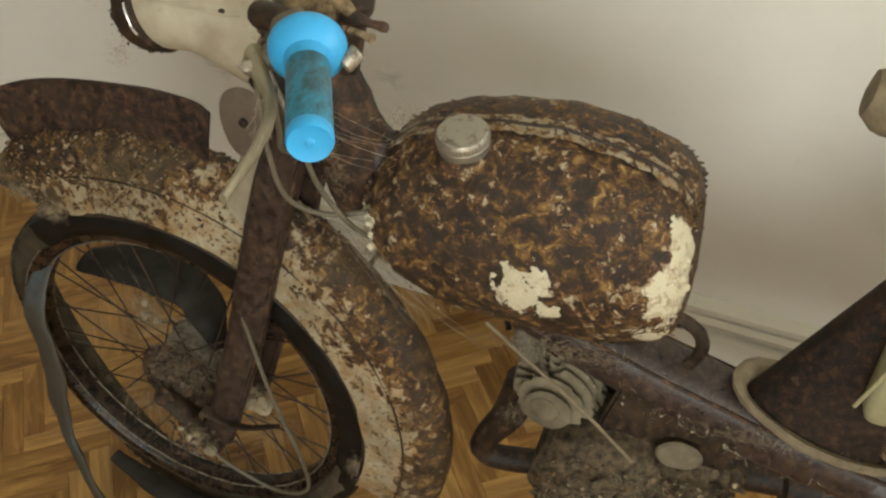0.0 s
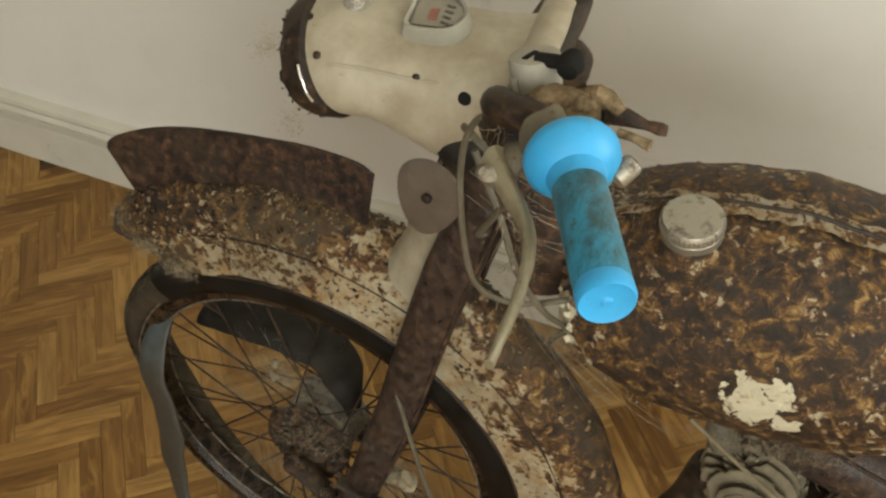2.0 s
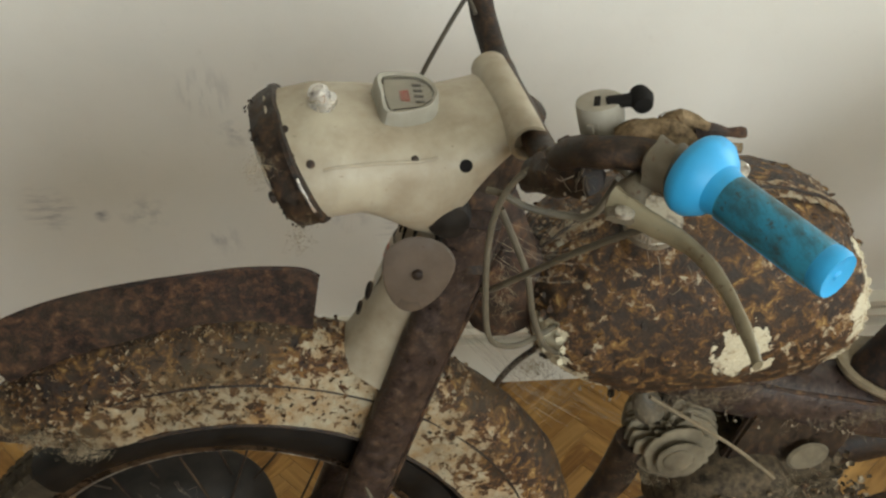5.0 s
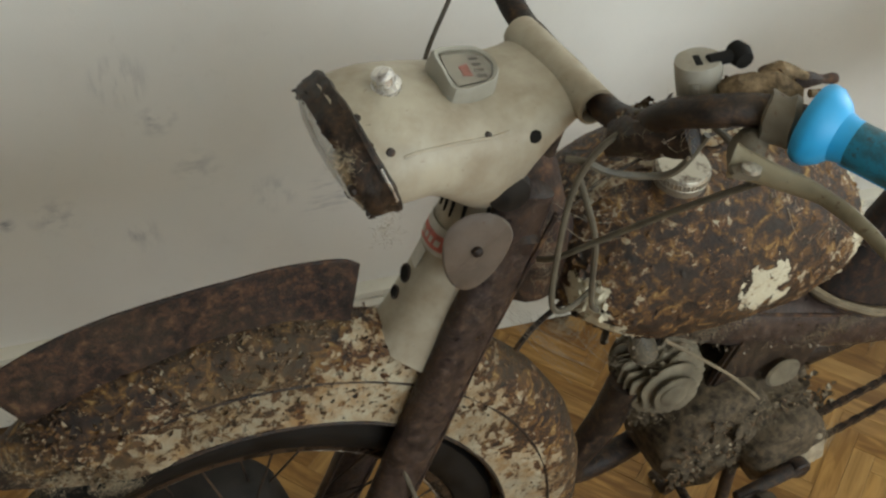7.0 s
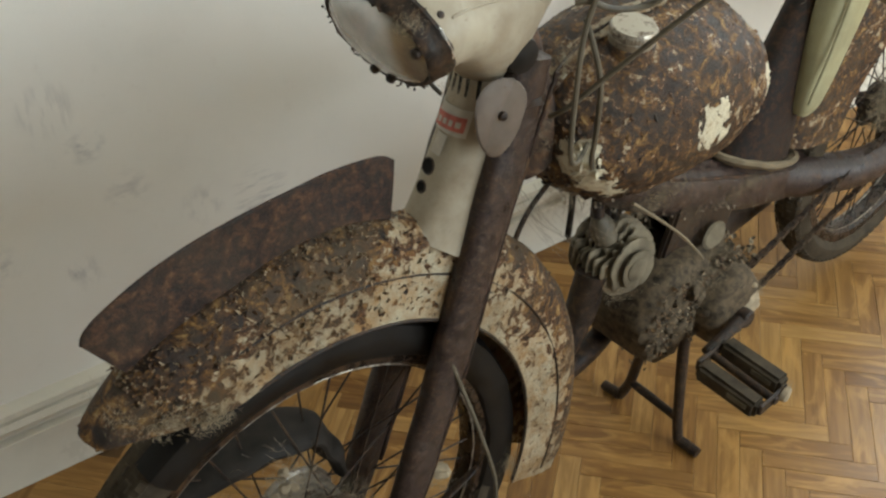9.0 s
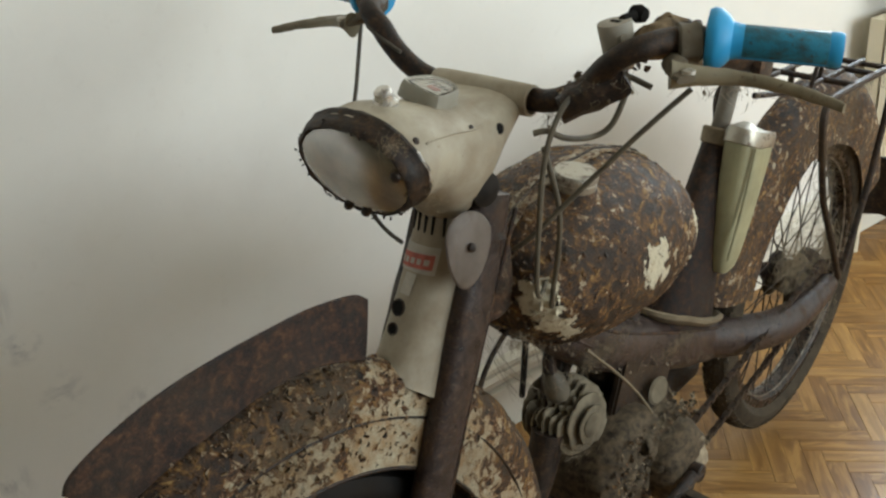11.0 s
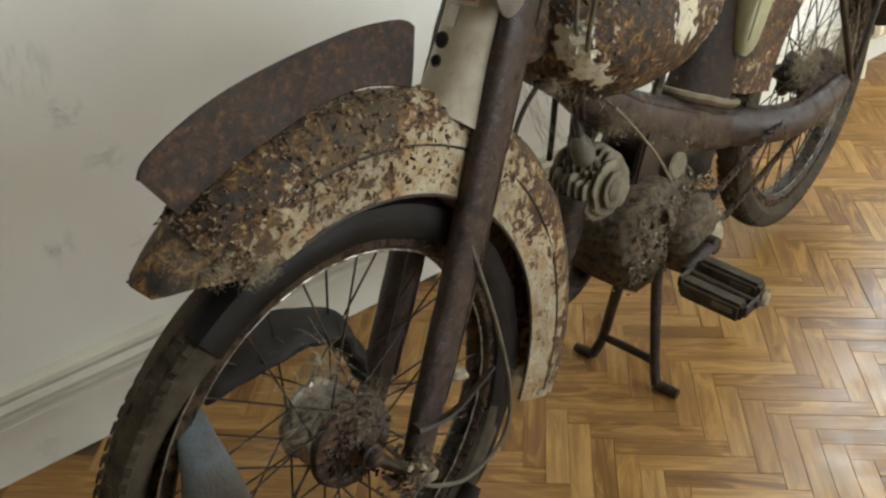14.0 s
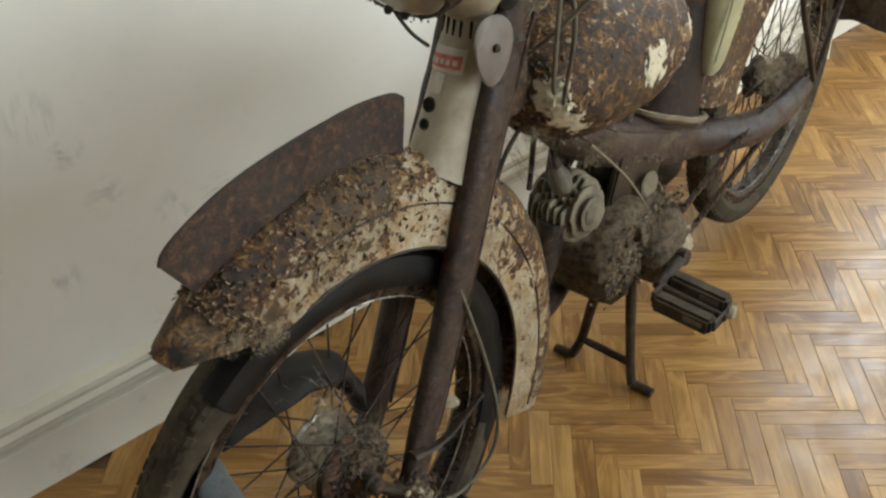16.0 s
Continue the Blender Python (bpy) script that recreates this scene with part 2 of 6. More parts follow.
CREAM = (0.385, 0.345, 0.26)
M_TANK = flaking("flaking_cream_over_rust_tank", 0.135, [((-0.172, -0.108, 0.652), 0.024, 0.022), ((-0.150, -0.105, 0.632), 0.013, 0.018), ((-0.036, -0.080, 0.655), 0.032, 0.022), ((-0.034, -0.062, 0.690), 0.026, 0.018), ((-0.050, -0.092, 0.600), 0.016, 0.014), ((-0.341, -0.070, 0.664), 0.020, 0.020), ((-0.343, -0.066, 0.645), 0.024, 0.022), ((-0.328, -0.076, 0.622), 0.022, 0.022), ((-0.296, -0.076, 0.600), 0.014, 0.016)], scale=1.15, dust=0.15, size=80)
M_FENDER = flaking("flaking_cream_over_rust_mudguard", -0.21, paint=(0.41, 0.36, 0.25), scale=0.95, dust=0.75, slope=(-0.92, -0.52, 0.140), radial=(-0.645, 0.288, 0.362, 0.300, 0.120), tail=(-0.42, -0.32, -0.045))
M_REARF = flaking("flaking_cream_over_rust_rear", 0.16, scale=1.2, dust=0.4)
M_STRIP = flaking("dusty_cream_strip", 0.50, paint=(0.40, 0.36, 0.265), scale=1.4, dust=0.35)
M_CHIP = flaking("curled_paint_flake", 0.30, scale=2.2, dust=0.5)
M_CROWN = rusted("dusty_rust_fin", 0.76, 0.74, 0.20, 1.14, 95)


def worn_brown(name):
    """Dark brown lacquer, still glossy in places, bloomed with rust and dust."""
    n = Nodes(name)
    a = n.noise(95, 9, 0.72, warp=0.6)
    fine = n.noise(260, 5, 0.7)
    streak = n.noise(1.0, 6, 0.66, co=n.stretched(34, 60, 11))
    blot = n.noise(21, 7, 0.68, warp=0.8)
    col = n.ramp(a, (0.38, (0.010, 0.007, 0.007)), (0.52, (0.030, 0.020, 0.018)), (0.62, (0.054, 0.036, 0.030)), (0.74, (0.120, 0.078, 0.052)))
    col = n.mix(n.ramp(blot, (0.50, 0.0), (0.56, 0.75)), col, n.ramp(a, (0.40, (0.016, 0.009, 0.006)), (0.60, (0.060, 0.032, 0.016)), (0.72, (0.130, 0.076, 0.036))))
    col = n.mix(n.ramp(streak, (0.56, 0.0), (0.70, 0.50)), col, (0.070, 0.042, 0.028))
    col = n.mix(n.ramp(fine, (0.58, 0.0), (0.70, 0.60)), col, (0.17, 0.125, 0.082))
    dust = n.noise(9, 6, 0.66)
    col = n.mix(n.ramp(dust, (0.52, 0.0), (0.78, 0.22)), col, (0.110, 0.082, 0.054))
    n.bump(n.math("ADD", a, n.math("MULTIPLY", fine, 0.5)), 0.5, 0.0015)
    gloss = n.math("ADD", n.ramp(a, (0.40, 0.27), (0.66, 0.52)), n.ramp(blot, (0.50, 0.0), (0.56, 0.22)))
    return n.done(col, n.math("ADD", gloss, n.ramp(dust, (0.50, 0.0), (0.72, 0.30))), 0.0, 0.42)


M_FRAME = worn_brown("worn_glossy_brown_lacquer")
M_PLATERUST = rusted("brown_rusted_plate", 0.95, 0.8, 0.3, 1.1)
M_SEATTUBE = rusted("rusty_brown_tube", 1.15, 0.62, 0.35)
M_CAP = metal("dull_pitted_aluminium", (0.385, 0.36, 0.30), 0.44, 0.24)
M_DARKRUST = rusted("dark_rust", 0.60, 0.62, size=110)
M_CREAM = painted("old_cream_paint", CREAM, dirt=(0.165, 0.118, 0.066), spots=0.8, much=0.90)
M_CASE = painted("greenish_cream_plastic", (0.315, 0.30, 0.175), dirt=(0.13, 0.11, 0.055), spots=0.3, rough=0.5, much=0.7)
M_PLATE = painted("yellowed_clear_plastic", (0.125, 0.094, 0.070), dirt=(0.065, 0.046, 0.030), spots=0.9, rough=0.58, much=0.9)
M_BLUE = painted("blue_plastic", (0.030, 0.325, 0.66), dirt=(0.05, 0.12, 0.11), spots=0.1, rough=0.38, much=0.25)
M_PLATE.node_tree.nodes["Principled BSDF"].inputs["Transmission Weight"].default_value = 0.25
_b = Nodes("grimy_blue_plastic")
_s = _b.noise(1.0, 6, 0.7, co=_b.stretched(70, 34, 70))
_p = _b.noise(210, 4, 0.7)
_b.bump(_p, 0.3, 0.0006)
M_BLUEDIRT = _b.done(_b.mix(_b.ramp(_p, (0.56, 0.0), (0.66, 0.75)), _b.mix(_b.ramp(_s, (0.42, 0.0), (0.64, 0.92)), (0.022, 0.185, 0.29), (0.018, 0.046, 0.044)), (0.040, 0.036, 0.022)), 0.42, 0.0, 0.45)
M_RUBBER = plain("dusty_black_rubber", (0.017, 0.014, 0.011), 0.7, 0.6, 40, 0.5, 0.2)
M_TYRE = plain("dusty_tyre_rubber", (0.052, 0.041, 0.027), 0.8, 0.6, 34, 0.7, 0.15)
_t = Nodes("perished_grey_blue_rubber")
_w = _t.noise(9, 4, 0.55)
_t.bump(_t.math("ADD", _t.noise(30, 5), _t.noise(240, 3)), 0.4, 0.002)
M_TUBE = _t.done(_t.mix(_t.ramp(_t.noise(70, 5, 0.7), (0.45, 0.0), (0.7, 0.6)), _t.ramp(_w, (0.48, (0.058, 0.050, 0.038)), (0.72, (0.088, 0.118, 0.138))), (0.045, 0.040, 0.034)), 0.62, 0.0, 0.3)
M_RIM = rusted("black_rusted_rim", 0.46, 0.36, 0.10)
M_EDGE = metal("worn_rim_edge", (0.30, 0.27, 0.22), 0.42, 0.62)
# black rubber of the plug leads; also the painted shade on the front tyre
M_BLACKRUB_SHADE = plain("bare_black_rubber", (0.007, 0.006, 0.005), 0.5, 0.5, 30, 0.3, 0.22)
M_GASKET = plain("dirty_beige_rubber", (0.185, 0.150, 0.098), 0.75, 0.35, 45, 0.4, 0.2)
M_CRUSTY = plain("caked_crumbling_dust", (0.185, 0.135, 0.080), 0.9, 0.75, 120, 1.0, 0.15)
M_BOOT = rusted("dark_brown_boot", 0.46, 0.82, 0.12, 1.12, 100)
M_LEVER = painted("patinated_aluminium", (0.24, 0.208, 0.135), dirt=(0.075, 0.058, 0.028), spots=1.7, rough=0.36, much=0.97)
M_SWITCH = painted("dusty_grey_casting", (0.34, 0.32, 0.265), dirt=(0.14, 0.112, 0.075), spots=0.8, rough=0.5, much=0.6)
M_CHROME = metal("pitted_chrome", (0.62, 0.60, 0.56), 0.26, 0.35)
M_ALU = metal("dusty_aluminium", (0.50, 0.48, 0.42), 0.5, 0.10)
M_HUB = metal("dusty_alloy_drum", (0.25, 0.23, 0.195), 0.42, 0.46)
M_DULL = painted("grimed_cast_metal", (0.17, 0.15, 0.115), dirt=(0.06, 0.045, 0.03), spots=0.5, rough=0.55, much=0.8)
M_FIN = painted("dusty_cast_aluminium", (0.205, 0.172, 0.112), dirt=(0.045, 0.034, 0.020), spots=0.8, rough=0.75, much=0.95)
M_CABLE = plain("grey_cable_sheath", (0.100, 0.086, 0.060), 0.6, 0.4, 40, 0.2)
M_CABLED = plain("dark_cable_sheath", (0.075, 0.065, 0.05), 0.6, 0.4, 40, 0.2)
M_CASECRUST = plain("greasy_crusted_engine_casing", (0.075, 0.056, 0.034), 0.8, 0.9, 90, 1.0, 0.25)
M_CLAMP = painted("crusted_grey_casting", (0.135, 0.115, 0.080), dirt=(0.060, 0.044, 0.026), spots=1.8, rough=0.7, much=0.95)
M_FLUFF = plain("grey_dust_fluff", (0.285, 0.235, 0.16), 0.95, 0.3, 60, 0.1, 0.1)
M_WEB = plain("cobweb_thread", (0.26, 0.22, 0.165), 0.9, 0.3, 60, 0.1, 0.1)
M_RED = plain("faded_red_print", (0.42, 0.115, 0.085), 0.55, 0.45, 90, 0.1)
M_PALE = plain("faded_white_print", (0.44, 0.41, 0.35), 0.55, 0.2, 60, 0.1)
M_SPEEDO = painted("grimed_grey_plastic", (0.33, 0.32, 0.27), dirt=(0.15, 0.12, 0.075), spots=0.2, rough=0.35, much=0.7)
M_BLACK = plain("black_hole", (0.010, 0.009, 0.008), 0.9, 0.3, 60, 0.1, 0.2)
M_WHITE = plain("white_gloss_paint", (0.67, 0.64, 0.55), 0.35, 0.06, 8, 0.05)
M_RADIATOR = plain("cream_radiator_enamel", (0.72, 0.66, 0.50), 0.4, 0.06, 8, 0.05)
# for walls out of view: darker than the plaster, to cut fill light
M_UNSEEN_DIM = plain("unseen_wall_darkened", (0.46, 0.44, 0.40), 0.7, 0.06, 3, 0.05)
M_PLASTER_SCUFFED = plaster("scuffed_painted_plaster", SCUFFS)
M_FLOOR = plain("joint_filler", (0.10, 0.056, 0.022), 0.7, 0.3, 30, 0.1)
M_BLOCK = parquet("varnished_parquet_block", "object")
M_BLOCKS = parquet("varnished_parquet_blocks", "island")
_g = Nodes("headlamp_glass")
_g.bsdf.inputs["Transmission Weight"].default_value = 0.45
_g.bump(_g.noise(90, 3), 0.25, 0.001)
M_GLASS = _g.done(_g.ramp(_g.noise(25, 5, 0.6), (0.35, (0.14, 0.13, 0.10)), (0.7, (0.27, 0.25, 0.19))), 0.20)
_c = Nodes("dusty_clear_glass")
_c.bsdf.inputs["Transmission Weight"].default_value = 1.0
M_CLEAR = _c.done((0.9, 0.89, 0.84), 0.08)
M_REFLECT = metal("dull_reflector", (0.26, 0.24, 0.19), 0.34, 0.1)

# ---- mesh helpers: each gives (verts, faces) ----------------------------------------------------


def V(*p):
    return Vector(p)


def join(*some):
    verts, faces = [], []
    for v, f in some:
        k = len(verts)
        verts += v
        faces += [tuple(i + k for i in q) for q in f]
    return verts, faces


def moved(vf, m):
    return [m @ Vector(v) for v in vf[0]], vf[1]


def spline(pts, k=6, closed=False):
    """Catmull-Rom through the points."""
    p = [Vector(q) for q in pts]
    if len(p) < 3:
        return p
    out, n = [], len(p)
    for i in range(n if closed else n - 1):
        if closed:
            a, b, c, d = p[i - 1], p[i], p[(i + 1) % n], p[(i + 2) % n]
        else:
            a, b, c, d = p[max(i - 1, 0)], p[i], p[i + 1], p[min(i + 2, n - 1)]
        for j in range(k):
            t = j / k
            out.append(0.5 * (2 * b + (c - a) * t + (2 * a - 5 * b + 4 * c - d) * t * t + (3 * b - a - 3 * c + d) * t ** 3))
    if not closed:
        out.append(p[-1])
    return out


def skin(rings, caps=True, closed=False):
    n, verts, faces = len(rings[0]), [v for r in rings for v in r], []
    for i in range(len(rings) - (0 if closed else 1)):
        a, b = i * n, (i + 1) % len(rings) * n
        for j in range(n):
            k = (j + 1) % n
            faces.append((a + j, a + k, b + k, b + j))
    if caps and not closed:
        faces.append(tuple(reversed(range(n))))
        faces.append(tuple(range(len(verts) - n, len(verts))))
    return verts, faces


def tube(pts, r, n=8, smooth=6, closed=False, squash=1.0):
    """A round bar along the points; r: one radius, or one for each point given."""
    p = spline(pts, smooth, closed) if smooth > 1 else [Vector(q) for q in pts]
    radii = [r] * len(p)
    if isinstance(r, (list, tuple)):
        radii = [float(np.interp(i / (len(p) - 1) * (len(r) - 1), range(len(r)), r)) for i in range(len(p))]
    rings, side = [], None
    for i, q in enumerate(p):
        ahead = (p[(i + 1) % len(p)] if closed or i + 1 < len(p) else q) - (p[i - 1] if closed or i else q)
        ahead.normalize()
        if side is None:
            side = ahead.cross(V(0, 0, 1) if abs(ahead.z) < 0.9 else V(1, 0, 0)).normalized()
        side = (side - ahead * side.dot(ahead)).normalized()
        up = ahead.cross(side)
        rings.append([q + radii[i] * (math.cos(a) * side + squash * math.sin(a) * up) for a in (2 * math.pi * j / n for j in range(n))])
    return skin(rings, True, closed)


def lathe(profile, n=24, m=None):
    """Turned about the local z axis; the profile is (radius, height)."""
    rings = [[V(max(r, 1e-5) * math.cos(a), max(r, 1e-5) * math.sin(a), h) for a in (2 * math.pi * j / n for j in range(n))] for r, h in profile]
    vf = skin(rings, True)
    return moved(vf, m) if m else vf


def along(base, tip, roll=0.0):
    """A pose whose z axis runs from base to tip."""
    d = Vector(tip) - Vector(base)
    return Matrix.Translation(base) @ d.to_track_quat("Z", "Y").to_matrix().to_4x4() @ Matrix.Rotation(roll, 4, "Z")


def rod(base, tip, r, n=10, bev=0.15):
    h = (Vector(tip) - Vector(base)).length
    b = min(r * bev, h * 0.2)
    return lathe([(r - b, 0), (r, b), (r, h - b), (r - b, h)], n, along(base, tip))


def block(sx, sy, sz, bev=0.002, m=None, seg=1):
    bm = bmesh.new()
    bmesh.ops.create_cube(bm, size=1.0, matrix=Matrix.Diagonal((sx, sy, sz, 1)))
    bmesh.ops.bevel(bm, geom=bm.edges[:], offset=bev, segments=seg, affect="EDGES", clamp_overlap=True)
    vf = [v.co.copy() for v in bm.verts], [tuple(v.index for v in f.verts) for f in bm.faces]
    bm.free()
    return moved(vf, m) if m else vf


def sheet(rows, thick):
    """A thin plate from a grid of points, with its thickness."""
    nu, nv = len(rows), len(rows[0])
    g = [[Vector(p) for p in row] for row in rows]
    verts = []
    for s in (-0.5, 0.5):
        for i in range(nu):
            for j in range(nv):
                du = g[min(i + 1, nu - 1)][j] - g[max(i - 1, 0)][j]
                dv = g[i][min(j + 1, nv - 1)] - g[i][max(j - 1, 0)]
                verts.append(g[i][j] + du.cross(dv).normalized() * thick * s)
    k, faces = nu * nv, []
    at = lambda i, j, s: s * k + i * nv + j
    for i in range(nu - 1):
        for j in range(nv - 1):
            faces.append((at(i, j, 0), at(i, j + 1, 0), at(i + 1, j + 1, 0), at(i + 1, j, 0)))
            faces.append((at(i, j, 1), at(i + 1, j, 1), at(i + 1, j + 1, 1), at(i, j + 1, 1)))
    edge = [(i, 0) for i in range(nu)] + [(nu - 1, j) for j in range(1, nv)] + [(i, nv - 1) for i in range(nu - 2, -1, -1)] + [(0, j) for j in range(nv - 2, 0, -1)]
    for a, b in zip(edge, edge[1:] + edge[:1]):
        faces.append((at(*a, 0), at(*a, 1), at(*b, 1), at(*b, 0)))
    return verts, faces


def plate(outline, thick, m):
    """A flat plate cut to an outline in its local xy plane."""
    n = len(outline)
    verts = [V(x, y, z) for z in (-thick / 2, thick / 2) for x, y in outline]
    faces = [tuple(reversed(range(n))), tuple(range(n, 2 * n))] + [(i, (i + 1) % n, n + (i + 1) % n, n + i) for i in range(n)]
    return moved((verts, faces), m)


def rough(vf, amount, scale, seed=0.0):
    """Uneven, dented or crusted: every vertex pushed by noise."""
    out = []
    for v in vf[0]:
        q = Vector(v) * scale + V(seed, seed * 1.7, seed * 0.3)
        out.append(Vector(v) + amount * noise.noise_vector(q))
    return out, vf[1]


def part(name, vf, material, parent=None, label="", flat=False, sharp=0.6):
    me = bpy.data.meshes.new(name)
    me.from_pydata([tuple(v) for v in vf[0]], [], vf[1])
    me.materials.append(material)
    if not flat:
        me.polygons.foreach_set("use_smooth", [True] * len(me.polygons))
        me.set_sharp_from_angle(angle=sharp)
    me.update()
    ob = new(name, me)
    if parent:
        ob.parent = parent
    return tagged(ob, label)


def structure(ob, label="", category=""):
    return tagged(ob, label, category, kind="structure")


# ---- the room ----------------------------------------------------------------------------------
U0, U1, DEPTH, HIGH, T = -3.4, 3.9, 3.6, 2.75, 0.22


def wall_box(u0, u1, v0, v1, z0, z1):
    c = [wp(u, v, z) for z in (z0, z1) for u, v in ((u0, v0), (u1, v0), (u1, v1), (u0, v1))]
    return c, [(0, 1, 2, 3), (7, 6, 5, 4), (0, 4, 5, 1), (1, 5, 6, 2), (2, 6, 7, 3), (3, 7, 4, 0)]


WIN = (1.55, 3.55, 0.68, 2.15)  # the window over the radiator: u0, u1, z0, z1
OPP = (-0.7, 3.3, 0.70, 2.50)  # the window opposite
for nm, box in (("wall_long", (U0, WIN[0], 0, HIGH)), ("wall_long_corner", (WIN[1], U1, 0, HIGH)), ("wall_under_window", (WIN[0], WIN[1], 0, WIN[2])), ("wall_over_window", (WIN[0], WIN[1], WIN[3], HIGH))):
    structure(part(nm, wall_box(box[0], box[1], -T, 0, box[2], box[3]), M_PLASTER_SCUFFED, flat=True), "off-white painted plaster wall with grey scuffs", "wall")
# unseen walls that close the room, coloured dark so they bounce less light
opp_wall = part("wall_opposite", join(wall_box(U0, OPP[0], DEPTH, DEPTH + T, 0, HIGH), wall_box(OPP[1], U1, DEPTH, DEPTH + T, 0, HIGH), wall_box(OPP[0], OPP[1], DEPTH, DEPTH + T, 0, OPP[2]), wall_box(OPP[0], OPP[1], DEPTH, DEPTH + T, OPP[3], HIGH)), M_UNSEEN_DIM, flat=True)
structure(opp_wall, "unseen closing wall with a window, darkened to cut bounce light", "wall")
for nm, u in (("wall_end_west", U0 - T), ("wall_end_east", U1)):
    structure(part(nm, wall_box(u, u + T, -T, DEPTH + T, 0, HIGH), M_UNSEEN_DIM, flat=True), "unseen end wall, darkened to cut bounce light", "wall")
structure(part("ceiling", wall_box(U0 - T, U1 + T, -T, DEPTH + T, HIGH, HIGH + 0.2), M_WHITE, flat=True), "plain white ceiling", "ceiling")
floor = structure(part("floor", wall_box(U0, U1, 0, DEPTH, -0.05, -0.004), M_FLOOR, flat=True), "herringbone parquet floor of varnished hardwood blocks", "floor")

# skirting: flat board with a moulded cap, run along the long wall
SKIRT = [(0.0, 0.0), (0.013, 0.0), (0.013, 0.083), (0.0105, 0.0845), (0.0165, 0.0865), (0.0165, 0.0965), (0.0080, 0.0995), (0.0065, 0.110), (0.0155, 0.1135), (0.0175, 0.122), (0.0150, 0.1325), (0.0100, 0.1345), (0.0100, 0.1365), (0.0145, 0.138), (0.0135, 0.147), (0.007, 0.152), (0.0, 0.153)]


def skirting(u0, u1):
    return skin([[wp(u, v * 1.5 + 0.0005, z) for v, z in SKIRT] for u in (u0, u1)])


structure(part("baseboard", rough(skirting(U0, U1), 0.0, 1), M_WHITE, sharp=0.5), "white-painted moulded wooden skirting board", "baseboard")


def window(name, box, v, inward):
    u0, u1, z0, z1 = box
    fr = part(name, join(*[wall_box(a, b, v - 0.03, v + 0.03, c, e) for a, b, c, e in ((u0, u0 + 0.06, z0, z1), (u1 - 0.06, u1, z0, z1), (u0 + 0.06, u1 - 0.06, z0, z0 + 0.06), (u0 + 0.06, u1 - 0.06, z1 - 0.06, z1), ((u0 + u1) / 2 - 0.035, (u0 + u1) / 2 + 0.035, z0 + 0.06, z1 - 0.06))]), M_WHITE, flat=True)
    structure(fr, "white-painted window frame", "window")
    return fr


window("window_1", WIN, -0.14, 1)
window("window_2", OPP, DEPTH + 0.14, -1)
structure(part("window_sill", rough(join(wall_box(WIN[0] - 0.06, WIN[1] + 0.06, 0.0005, 0.17, WIN[2] - 0.032, WIN[2] + 0.002), wall_box(WIN[0], WIN[1], -0.10, 0.0, WIN[2] + 0.002, WIN[2] + 0.008)), 0, 1), M_WHITE, flat=True), "white-painted window sill over the radiator", "sill")


def radiator():
    """Pressed-steel panel radiator with upright flutes."""
    u0, u1, z0, z1 = 1.43, 3.40, 0.115, 0.605
    base = tagged(new("radiator"), "cream enamelled panel radiator with vertical flutes", "radiator")
    pitch, rows = 0.034, []
    nflute = int((u1 - u0) / pitch)
    line = []
    for i in range(nflute):
        a = u0 + i * pitch
        line += [(a, 0.094), (a + 0.006, 0.106), (a + 0.022, 0.106), (a + 0.028, 0.094)]
    for z, dv in ((z0, 0.010), (z0 + 0.012, 0.0), (z1 - 0.012, 0.0), (z1, 0.010)):
        rows.append([wp(u, v - dv, z) for u, v in line])
    part("panel", sheet(rows, 0.004), M_RADIATOR, base)
    part("back", wall_box(u0, u1 - 0.02, 0.05, 0.088, z0, z1 - 0.004), M_RADIATOR, base, flat=True)
    for u in (u0 + 0.15, u1 - 0.2):
        part("bracket", wall_box(u, u + 0.03, 0.001, 0.05, z0 + 0.05, z1 - 0.05), M_RADIATOR, base, flat=True)
    part("feed_pipe", tube([wp(u0 + 0.02, 0.07, z0), wp(u0 + 0.02, 0.07, 0.02), wp(u0 + 0.02, 0.07, -0.003)], 0.009, 10, 1), M_RADIATOR, base)
    return base


radiator()

# ---- the moped: x to its rear, y to the wall, z up; front assembly steered a little to the wall --
moped = tagged(new("moped"), "derelict rusty cream moped on its centre stand, seat missing", "moped")
moped.location, moped.rotation_euler = (-0.0021, 0.9091, -0.0071), (radians(2.213), radians(1.744), radians(2.112))
S0 = V(-0.40, 0, 0.90)
STEER = Matrix.Translation(S0 + V(0, -0.011, 0.002)) @ Matrix.Rotation(radians(-5.5), 4, V(0.31, 0, 0.95).normalized()) @ Matrix.Translation(-S0)


def fp(name, vf, material, parent=None, label="", sharp=0.6):
    """A part of the steered front."""
    return part(name, moved(vf, STEER), material, parent or moped, label, sharp=sharp)


def mp(name, vf, material, parent=None, label="", sharp=0.6):
    return part(name, vf, material, parent or moped, label, sharp=sharp)


def ring_y(c, m=None):
    """Pose with z along the wheel's axle (y)."""
    return Matrix.Translation(c) @ Matrix.Rotation(radians(-90), 4, "X")


